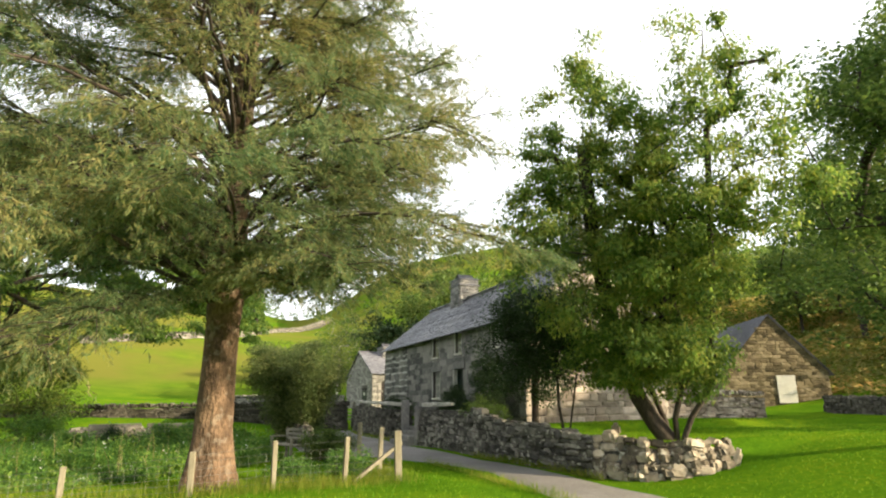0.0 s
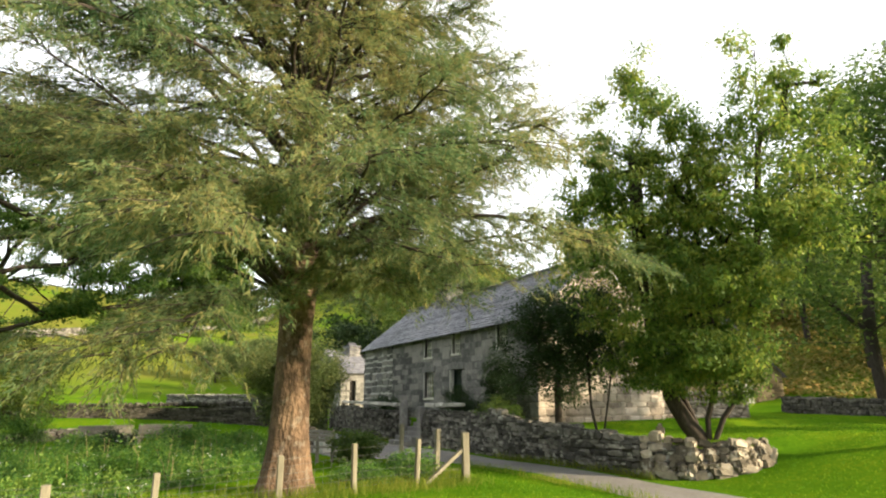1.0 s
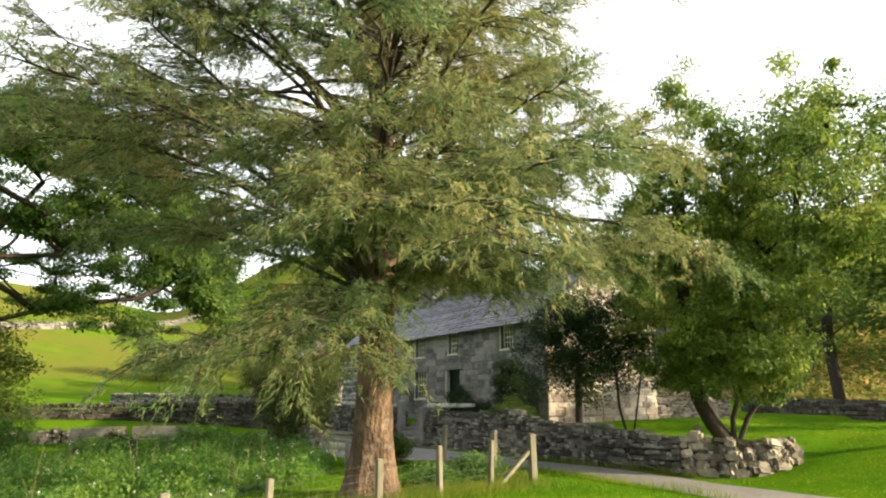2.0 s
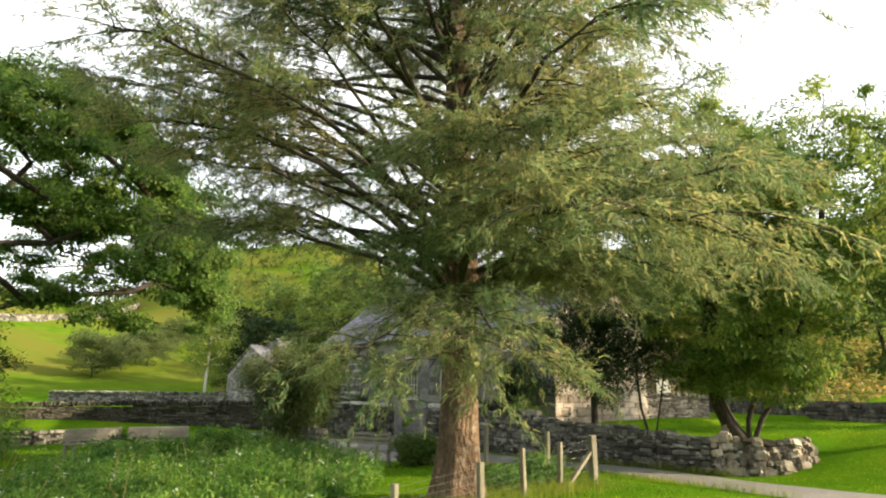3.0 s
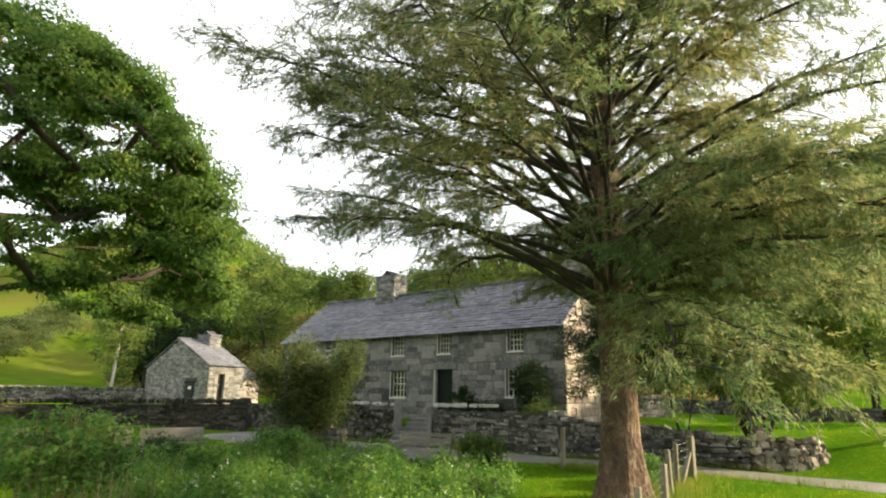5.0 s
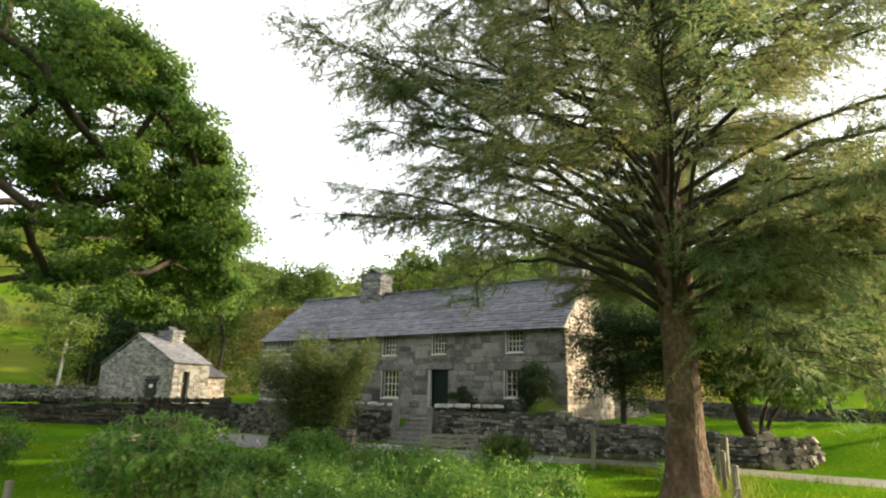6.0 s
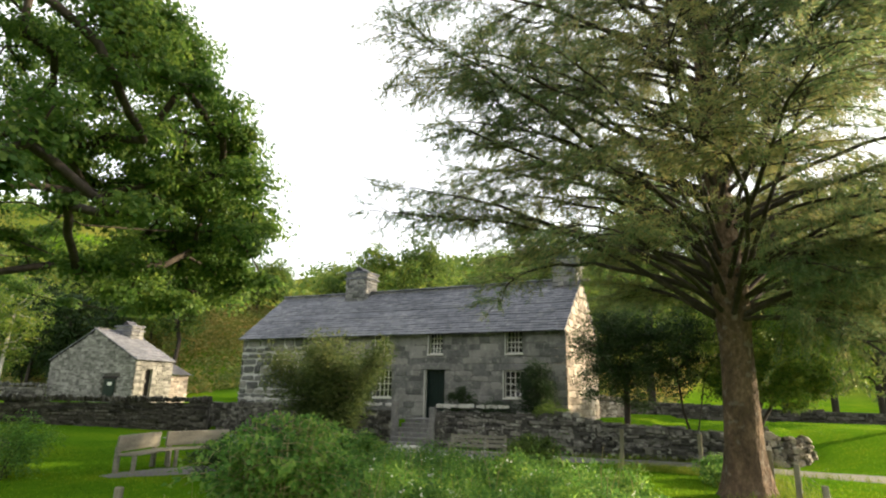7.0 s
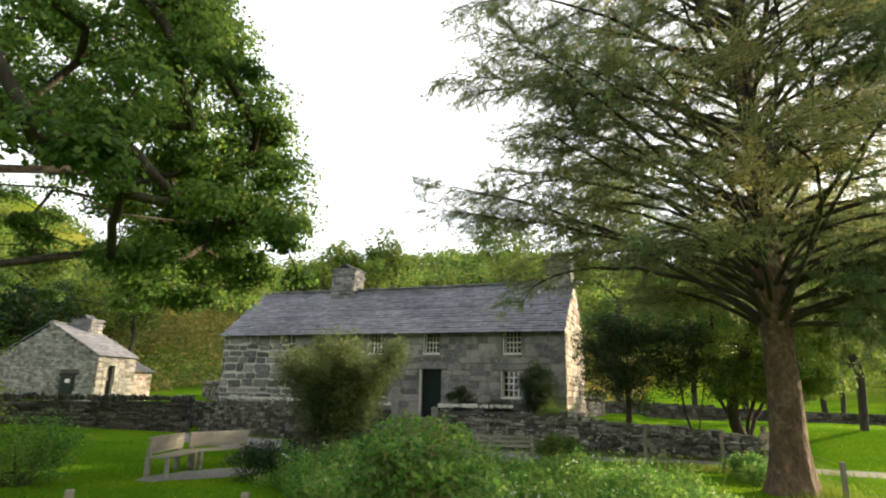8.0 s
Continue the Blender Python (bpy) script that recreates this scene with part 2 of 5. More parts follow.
L_STRAW = foliage("dry stems", [(0.20, 0.16, 0.07), (0.30, 0.25, 0.12), (0.40, 0.34, 0.18)], 0.2)
L_FLOWER = foliage("white petals", [(0.65, 0.65, 0.58), (0.8, 0.8, 0.74)], 0.3)


# ---- mesh helpers ----


def mesh_object(name, verts, faces, mat, parent=None, smooth=False):
    me = bpy.data.meshes.new(name)
    me.from_pydata([tuple(v) for v in verts], [], faces)
    me.materials.append(mat)
    if smooth:
        me.polygons.foreach_set("use_smooth", [True] * len(me.polygons))
    ob = new(name, me)
    ob.parent = parent
    return ob


def quads_object(name, corners, mat, parent=None):
    """corners: array (n, 3 or 4, 3); each row is one leaf of its own."""
    n, c = corners.shape[:2]
    me = bpy.data.meshes.new(name)
    me.vertices.add(c * n)
    me.vertices.foreach_set("co", np.ascontiguousarray(corners, dtype=np.float32).ravel())
    me.loops.add(c * n)
    me.loops.foreach_set("vertex_index", np.arange(c * n, dtype=np.int32))
    me.polygons.add(n)
    me.polygons.foreach_set("loop_start", np.arange(0, c * n, c, dtype=np.int32))
    me.polygons.foreach_set("loop_total", np.full(n, c, dtype=np.int32))
    me.update(calc_edges=True)
    me.materials.append(mat)
    ob = new(name, me)
    ob.parent = parent
    return ob


def part(name, bm, mat, parent=None, label="", smooth=False):
    me = bpy.data.meshes.new(name)
    bm.to_mesh(me)
    bm.free()
    me.materials.append(mat)
    if smooth:
        me.polygons.foreach_set("use_smooth", [True] * len(me.polygons))
    ob = new(name, me)
    ob.parent = parent
    return tagged(ob, label)


def box(bm, x0, x1, y0, y1, z0, z1, bevel=0.0):
    r = bmesh.ops.create_cube(bm, size=1.0, matrix=Matrix.Translation(((x0 + x1) / 2, (y0 + y1) / 2, (z0 + z1) / 2)) @ Matrix.Diagonal((x1 - x0, y1 - y0, z1 - z0, 1)))
    if bevel:
        es = list({e for v in r["verts"] for e in v.link_edges})
        bmesh.ops.bevel(bm, geom=es, offset=bevel, segments=1, affect="EDGES")
    return bm


def boxes(*rows, bevel=0.0):
    bm = bmesh.new()
    for r in rows:
        box(bm, *r, bevel=bevel)
    return bm


def thing(name, place=(0, 0, 0), turn=0.0, label="", category="", group="", kind=""):
    ob = new(name)
    ob.empty_display_size = 0.2
    ob.matrix_basis = pose(*place, 0, 0, turn)
    return tagged(ob, label, category, group, kind)


def unit(a):
    return a / np.maximum(np.linalg.norm(a, axis=-1, keepdims=True), 1e-9)


def leaves(points, size, r, droop=0.2, narrow=0.5, flat=0.4):
    """Pointed leaves at the points: a bent lozenge each, most lying near flat."""
    n = len(points)
    d = unit(r.normal(size=(n, 3)) * np.array([1, 1, flat]) - np.array([0, 0, droop]))
    up = unit(r.normal(size=(n, 3)) * 0.7 + np.array([0, 0, 1.0]))
    side = unit(np.cross(d, up))
    s = (size * r.uniform(0.6, 1.35, n))[:, None]
    w = s * narrow * r.uniform(0.7, 1.2, n)[:, None]
    bend = unit(np.cross(side, d)) * s * 0.12
    return np.stack([points, points + d * s * 0.5 + side * w * 0.5 + bend, points + d * s, points + d * s * 0.5 - side * w * 0.5 + bend], axis=1)


def tube(polylines, radii, sides=6):
    """One mesh for many limbs, each a polyline with a radius per point."""
    vs, fs = [], []
    for p, rad in zip(polylines, radii):
        p, rad = np.asarray(p, float), np.asarray(rad, float)
        base, n = len(vs), len(p)
        t = unit(np.gradient(p, axis=0))
        ref = np.array([1.0, 0, 0]) if abs(t[0][2]) > 0.7 else np.array([0, 0, 1.0])
        for i in range(n):
            a = unit(np.cross(t[i], ref))
            b = np.cross(t[i], a)
            for k in range(sides):
                ang = 2 * math.pi * k / sides
                vs.append(p[i] + rad[i] * (math.cos(ang) * a + math.sin(ang) * b))
        for i in range(n - 1):
            for k in range(sides):
                k2 = (k + 1) % sides
                fs.append((base + i * sides + k, base + i * sides + k2, base + (i + 1) * sides + k2, base + (i + 1) * sides + k))
        fs.append(tuple(base + (n - 1) * sides + k for k in range(sides)))
    return vs, fs


# ---- ground ----
def smooth_step(a, b, v):
    t = np.clip((v - a) / (b - a), 0, 1)
    return t * t * (3 - 2 * t)


def height(x, y):
    """The lie of the land: a flat yard, a raised garden behind the front wall, hills beyond."""
    x, y = np.asarray(x, float), np.asarray(y, float)
    z = 0.03 + 0.12 * smooth_step(5.8, 4.2, y) * smooth_step(-19, -15, x)
    z = z + 0.02 * np.sin(x * 0.9 + 1) * np.cos(y * 0.8)
    edge = 8.75 + 0.55 * smooth_step(-12.6, -11.0, x) + 2.4 * smooth_step(-11.2, -10.2, x)
    inside = smooth_step(-36, -34.5, x)
    step = smooth_step(edge - 0.1, edge + 0.15, y) * (1 - smooth_step(-11.0, -10.2, x))
    slope = smooth_step(8.0, 15.5, y) * smooth_step(-11.2, -10.0, x)
    garden = np.where(x < -16, 0.92, 0.75)
    z = z + inside * (garden * step + 0.85 * slope) + 0.12 * inside * smooth_step(10, 16, y)
    west = smooth_step(-33.8, -46, x)
    z = z + 1.1 * west * (1 - inside * step)
    d = np.hypot(x + 20, y - 5)
    ang = np.degrees(np.arctan2(-(x + 20), y - 5))          # 0 north, 90 west
    facing = smooth_step(-75, -25, ang) * (1 - smooth_step(125, 165, ang))
    rise = 38 * smooth_step(38, 200, d) + 50 * smooth_step(150, 420, d)
    shoulder = 36 * smooth_step(120, 300, d) * smooth_step(48, 62, ang) * (1 - smooth_step(70, 84, ang))
    near = 10.0 * smooth_step(27, 60, d) * smooth_step(-20, 20, ang) * (1 - smooth_step(52, 74, ang))
    z = z + facing * (rise * (0.75 + 0.2 * np.sin(np.radians(ang) * 3 + 1.0) + 0.06 * np.sin(x * 0.03) * np.cos(y * 0.027)) + near + shoulder)
    return z + 0.02 * np.sin(x * 0.31) * np.sin(y * 0.27)


def zat(x, y):
    return float(height(x, y))


def make_ground():
    n = 250
    u = np.linspace(-1, 1, n)
    k = 7.6
    s = np.sinh(k * u) / math.sinh(k) * 900
    lin = u * 45
    g = s + lin
    xs, ys = g - 18, g + 4
    X, Y = np.meshgrid(xs, ys, indexing="ij")
    Z = height(X, Y)
    verts = np.stack([X.ravel(), Y.ravel(), Z.ravel()], 1)
    idx = np.arange(n * n).reshape(n, n)
    faces = np.stack([idx[:-1, :-1].ravel(), idx[1:, :-1].ravel(), idx[1:, 1:].ravel(), idx[:-1, 1:].ravel()], 1)
    ob = mesh_object("ground", verts, faces.tolist(), M_GRASS, smooth=True)
    tagged(ob, "mown green grass running up to hill pasture", "ground", kind="structure")


make_ground()

TRACK = [(-46, 9.9, 11.5), (-44, 9.4, 12.0), (-40, 9.2, 11.0), (-38, 8.4, 10.3), (-36, 7.7, 9.7), (-35, 6.6, 9.2), (-34, 4.6, 8.4), (-30, 3.4, 8.2), (-26, 3.2, 8.2), (-22, 3.1, 8.2), (-19.5, 3.6, 8.2), (-18, 5.2, 8.15),
         (-16, 6.1, 8.1), (-14, 6.5, 8.1), (-12, 6.4, 8.15), (-10, 6.0, 8.2), (-7, 5.8, 8.2), (-2, 6.4, 9), (10, 9, 12), (30, 14, 17)]


def make_track():
    t = np.array(TRACK)
    xs = np.arange(-34.4, 30, 0.4)
    lo, hi = np.interp(xs, t[:, 0], t[:, 1]), np.interp(xs, t[:, 0], t[:, 2])
    r = np.random.default_rng(3)
    lo, hi = lo + np.convolve(r.normal(0, 0.12, len(xs)), [0.25, 0.5, 0.25], "same"), hi + np.convolve(r.normal(0, 0.05, len(xs)), [0.25, 0.5, 0.25], "same")
    m, verts, faces = 9, [], []
    for i, x in enumerate(xs):
        for j in range(m):
            f = j / (m - 1)
            y = lo[i] + (hi[i] - lo[i]) * f
            verts.append((x, y, zat(x, y) + (0.02 if 0 < j < m - 1 else -0.03)))
    for i in range(len(xs) - 1):
        for j in range(m - 1):
            a = i * m + j
            faces.append((a, a + m, a + m + 1, a + 1))
    tagged(mesh_object("track", verts, faces, M_TRACK, smooth=True), "pale grey gravel farm track", "track", kind="structure")


make_track()


# ---- stones ----
def stone_meshes(tag, mat, count=10, jitter=0.09, seed=1, rounds=1):
    r, out = random.Random(seed), []
    for _ in range(count):
        bm = bmesh.new()
        bmesh.ops.create_cube(bm, size=1.0)
        bmesh.ops.bevel(bm, geom=bm.edges[:], offset=r.uniform(0.10, 0.17) * (1.5 if rounds > 1 else 1), segments=rounds, affect="EDGES")
        for v in bm.verts:
            v.co += Vector((r.uniform(-jitter, jitter), r.uniform(-jitter, jitter), r.uniform(-jitter, jitter)))
        me = bpy.data.meshes.new(tag)
        bm.to_mesh(me)
        bm.free()
        me.materials.append(mat)
        out.append(me)
    return out


def mesh_arrays(me):
    co = np.empty(3 * len(me.vertices), np.float32)
    me.vertices.foreach_get("co", co)
    return co.reshape(-1, 3), [tuple(p.vertices) for p in me.polygons]


def joined(name, metas, poses, mat, parent=None):
    """Many stones as one mesh."""
    arr = [mesh_arrays(m) for m in metas]
    vs, fs, base = [], [], 0
    for i, m in poses:
        co, faces = arr[i % len(arr)]
        a = np.array(m)
        vs.append(co @ a[:3, :3].T + a[:3, 3])
        fs += [tuple(base + k for k in f) for f in faces]
        base += len(co)
    ob = mesh_object(name, np.concatenate(vs), fs, mat, parent)
    return tagged(ob, kind="stuff")


def pieces(name, metas, poses, parent):
    for i, m in poses:
        ob = new(name, metas[i % len(metas)])
        ob.parent = parent
        ob.matrix_basis = m


def course_layout(length, height_at, size, seed, low=0.10, high=0.24):
    """Courses of stones on a face: yields s, z, width, height along the face."""
    r = random.Random(seed)
    z, rows = 0.0, []
    top = max(height_at(length * k / 40) for k in range(41))
    while z < top:
        h = r.uniform(low, high)
        s = -r.uniform(0, size)
        while s < length:
            w = size * r.uniform(0.55, 1.6)
            a, b = max(s, 0), min(s + w, length)
            mid = (a + b) / 2
            if b - a > 0.08 and z + h * 0.5 < height_at(mid):
                rows.append((mid, z + h / 2 + r.uniform(-0.02, 0.02), b - a, h * r.uniform(0.85, 1.12)))
            s += w
        z += h
    return rows


STONES = stone_meshes("stone", M_STONE, 12, 0.15, 4)
STONES_I = stone_meshes("stone_joined", M_STONE_I, 12, 0.14, 5)
DARKS = stone_meshes("slab", M_DARKSTONE_O, 10, 0.11, 9)
DARK_I = stone_meshes("slab_joined", M_DARKSTONE, 10, 0.11, 6)


def dry_wall(name, line, thick, mat, metas, label, size=0.34, low=0.10, high=0.24, seed=1, single=None, single_meshes=None, coping=0.0, both=True, depth=0.20, face=-1):
    """A dry-stone wall along line [(x, y, base, top)], with stones on its faces; single(x, y) picks those built one by one."""
    wall = thing(name, label=label, category="wall", kind="structure")
    r = random.Random(seed)
    one, many = [], []
    core = bmesh.new()
    for (xa, ya, ba, ta), (xb, yb, bb, tb) in zip(line, line[1:]):
        d = Vector((xb - xa, yb - ya, 0))
        length = d.length
        ang = math.atan2(d.y, d.x)
        nx, ny = -math.sin(ang), math.cos(ang)
        low_z, hk = min(ba, bb) - 0.25, (thick / 2 - 0.13)
        q = []
        for (px, py, top) in ((xa, ya, ta), (xb, yb, tb)):
            for sgn in (-1, 1):
                q.append((core.verts.new((px + nx * hk * sgn, py + ny * hk * sgn, low_z)), core.verts.new((px + nx * hk * sgn * 0.8, py + ny * hk * sgn * 0.8, top - 0.10))))
        (a0, a1), (b0, b1), (c0, c1), (d0, d1) = q
        for f in ((a0, c0, c1, a1), (b0, b1, d1, d0), (a1, c1, d1, b1), (a0, a1, b1, b0), (c0, d0, d1, c1)):
            core.faces.new(f)
        for side in ((-1, 1) if both else (-1,)):
            for s, z, w, h in course_layout(length, lambda v: (ta - ba) + ((tb - bb) - (ta - ba)) * v / length, size, seed + side * 7 + int(xa * 3), low, high):
                base = ba + (bb - ba) * s / length - 0.08
                off = side * (thick / 2 - 0.10 - 0.05 * z) + r.uniform(-0.03, 0.03)
                x, y = xa + d.x * s / length + nx * off, ya + d.y * s / length + ny * off
                m = pose(x, y, base + z, r.uniform(-5, 5), r.uniform(-5, 5), math.degrees(ang) + r.uniform(-6, 6)) @ Matrix.Diagonal((w * 0.97, depth * r.uniform(0.8, 1.3), h * 0.95, 1))
                (one if side == face and single and len(one) < 300 and single(x, y) else many).append((r.randrange(12), m))
        if coping:
            s = 0.0
            while s < length:
                w = r.uniform(0.06, 0.16)
                x, y = xa + d.x * s / length, ya + d.y * s / length
                z = ta + (tb - ta) * s / length
                hgt = coping * r.uniform(0.7, 1.35)
                m = pose(x, y, z + hgt * 0.36, r.uniform(-6, 6), r.uniform(-14, 14), math.degrees(ang) + r.uniform(-8, 8)) @ Matrix.Diagonal((w, thick * r.uniform(0.75, 1.0), hgt, 1))
                many.append((r.randrange(12), m))
                s += w * 1.05
    part("core", core, M_CORE, wall)
    joined("stonework", metas, many, mat, wall)
    if one:
        pieces("stone", single_meshes, one, wall)
    return wall


# front garden wall left of the steps, right of the steps and round the bed
dry_wall("wall_garden_west", [(-36.1, 8.85, 0.05, 1.5), (-33.4, 8.55, 0.05, 1.58), (-29.0, 8.5, 0.05, 1.42), (-24.95, 8.5, 0.05, 1.46)], 0.5, M_MIDSTONE, DARK_I, "dark dry-stone garden wall with white-topped copings", 0.30, 0.07, 0.18, 11)
dry_wall("wall_garden_east", [(-23.1, 8.5, 0.0, 1.45), (-17.6, 8.5, 0.0, 1.50), (-16.6, 8.5, -0.05, 1.28), (-13.2, 8.5, -0.05, 1.12), (-11.75, 8.65, 0.0, 0.92), (-11.0, 9.2, 0.0, 0.78), (-10.55, 10.0, 0.02, 0.66), (-10.5, 11.0, 0.1, 0.45)],
         0.5, M_STONE_I, STONES_I, "grey lichened dry-stone wall holding up a grass bank", 0.29, 0.07, 0.18, 12, lambda x, y: x > -13.6, STONES)
dry_wall("wall_lane", [(-34.9, 8.0, 0.05, 1.5), (-36.3, 7.2, 0.05, 1.48), (-37.6, 5.4, 0.15, 1.46), (-39.2, 2.8, 0.2, 1.45), (-40.6, 0.0, 0.25, 1.42), (-41.6, -4.0, 0.3, 1.36), (-42.0, -12.0, 0.3, 1.2)], 0.55, M_DARKSTONE, DARK_I, "dark mossy dry-stone wall with slates set on edge", 0.42, 0.07, 0.15, 13, lambda x, y: 0.5 < y < 7.4, DARKS, coping=0.22, face=1)
dry_wall("wall_ruin", [(-33.6, -1.6, 0.0, 0.5), (-32.9, -3.6, 0.0, 0.62), (-32.0, -6.5, 0.0, 0.45)], 0.8, M_STONE_I, STONES_I, "low tumbled bank of pale stones on the lawn edge", 0.3, 0.12, 0.24, 19)
dry_wall("wall_stub", [(-26.6, 3.4, 0.0, 0.75), (-24.9, 3.55, 0.0, 0.95), (-23.4, 3.95, 0.0, 0.9)], 0.6, M_MIDSTONE, DARK_I, "low broken stone wall beneath the willow bush", 0.34, 0.10, 0.22, 29)
dry_wall("wall_barn", [(-19.6, 16.9, 0.9, 2.05), (-17.9, 21.2, 0.75, 1.95)], 0.5, M_PALE, STONES_I, "sunlit pale dry-stone wall beside the house", 0.30, 0.08, 0.18, 14, coping=0.16)
dry_wall("wall_yard", [(-70, 2.0, 1.2, 2.15), (-58, 8.5, 1.1, 2.1), (-55.3, 12.5, 1.1, 2.1)], 0.5, M_STONE_I, STONES_I, "low pale dry-stone yard wall", 0.45, 0.12, 0.24, 15, coping=0.2)
dry_wall("wall_paddock", [(-24.0, 33.5, 1.0, 2.1), (-16.0, 28.5, 0.8, 1.9), (-9.0, 26.0, 0.7, 1.7), (3.0, 23.5, 0.7, 1.6)], 0.5, M_DARKSTONE, DARK_I, "dark dry-stone paddock wall beneath the trees", 0.42, 0.12, 0.24, 17)
dry_wall("wall_far_yard", [(-46.6, 22.0, 1.3, 2.4), (-41.0, 19.0, 1.3, 2.5), (-36.2, 16.4, 1.2, 2.6)], 0.5, M_STONE_I, STONES_I, "rough stone yard wall behind the farmhouse", 0.4, 0.1, 0.2, 16, coping=0.2)

FIELD = [(-118, -20), (-135, -6.8), (-150, 8.5), (-190, 28), (-240, 48)]
dry_wall("wall_field", [(x, y, zat(x, y), zat(x, y) + 1.3) for x, y in FIELD], 0.7, M_STONE_I, STONES_I, "grey dry-stone field wall across the hill pasture", 1.3, 0.35, 0.6, 18)


# ---- farmhouse ----
HX0, HX1, HY0, HY1, HZ, EAVE, RIDGE = -35.6, -18.3, 10.5, 16.7, 0.6, 4.80, 7.28
WINDOWS = [(-27.33, -26.57, 3.78, 4.72, "up"), (-24.54, -23.86, 3.78, 4.72, "up"), (-20.87, -20.16, 3.77, 4.70, "up"), (-27.33, -26.41, 1.86, 3.08, "low"), (-20.97, -20.06, 1.95, 3.06, "low")]
DOOR = (-24.65, -23.72, 0.98, 3.09)


def wall_with_openings(x0, x1, z0, z1, y0, y1, holes):
    """Boxes round rectangular holes, cut by the holes' own edges."""
    xs = sorted({x0, x1, *[h[0] for h in holes], *[h[1] for h in holes]})
    rows = []
    for a, b in zip(xs, xs[1:]):
        spans = sorted((h[2], h[3]) for h in holes if h[0] <= a + 1e-6 and h[1] >= b - 1e-6)
        z = z0
        for lo, hi in spans:
            if lo > z:
                rows.append((a, b, y0, y1, z, lo))
            z = hi
        if z < z1:
            rows.append((a, b, y0, y1, z, z1))
    return boxes(*rows)


def gable(x0, x1, y0, y1, z0, eave, ridge):
    bm = bmesh.new()
    prof = [(y0, z0), (y1, z0), (y1, eave), ((y0 + y1) / 2, ridge), (y0, eave)]
    a, b = [bm.verts.new((x0, y, z)) for y, z in prof], [bm.verts.new((x1, y, z)) for y, z in prof]
    bm.faces.new(a[::-1])
    bm.faces.new(b)
    for i in range(5):
        bm.faces.new((a[i], a[(i + 1) % 5], b[(i + 1) % 5], b[i]))
    return bm


def slated_roof(parent, x0, x1, y_eave, y_ridge, z_eave, z_ridge, width=0.36, gauge=0.26, single=None, seed=1, thick=0.05):
    """One slope: courses of overlapping slates with small tilts. single(x): those built one by one."""
    r = random.Random(seed)
    run, rise = y_ridge - y_eave, z_ridge - z_eave
    length = math.hypot(run, rise)
    tilt = math.degrees(math.atan2(rise, abs(run)))
    one, many, k, s = [], [], 0, 0.0
    while s < length:
        c_tilt, c_lift = r.uniform(-1.6, 1.6), r.uniform(0, 0.02)
        x = x0 - (width * 0.5 if k % 2 else 0)
        while x < x1:
            w = width * r.uniform(0.8, 1.2)
            a, b = max(x, x0), min(x + w, x1)
            if b - a > 0.05:
                c = s + gauge * 0.75
                f = min(c / length, 1)
                sag = 0.05 * math.sin(math.pi * (x - x0) / (x1 - x0)) * f
                sign = 1 if run > 0 else -1
                m = pose((a + b) / 2, y_eave + run * f, z_eave + rise * f + 0.035 + c_lift - sag, sign * (tilt - 6.0 + c_tilt) + r.uniform(-0.6, 0.6), r.uniform(-0.7, 0.7), r.uniform(-0.8, 0.8)) @ Matrix.Diagonal((b - a - 0.008, gauge * 1.62, thick * r.uniform(0.8, 1.5), 1))
                (one if single and len(one) < 300 and single((a + b) / 2) else many).append((r.randrange(8), m))
            x += w
        s += gauge
        k += 1
    if many:
        joined("slating", SLATES_I, many, M_SLATE_I, parent)
    if one:
        pieces("slate", SLATES, one, parent)


def slate_meshes(tag, mat, seed):
    r, out = random.Random(seed), []
    for _ in range(8):
        bm = bmesh.new()
        bmesh.ops.create_cube(bm, size=1.0)
        for v in bm.verts:
            v.co.x += r.uniform(-0.012, 0.012)
            v.co.y += r.uniform(-0.03, 0.03)
        me = bpy.data.meshes.new(tag)
        bm.to_mesh(me)
        bm.free()
        me.materials.append(mat)
        out.append(me)
    return out


SLATES, SLATES_I = slate_meshes("slate", M_SLATE, 2), slate_meshes("slate_joined", M_SLATE_I, 3)
HBLOCKS, HBLOCKS_I = stone_meshes("block", M_HSTONE, 10, 0.08, 21), stone_meshes("block_joined", M_HSTONE_I, 10, 0.055, 22)
RUBBLE_I = stone_meshes("rubble", M_PALE, 10, 0.09, 23)


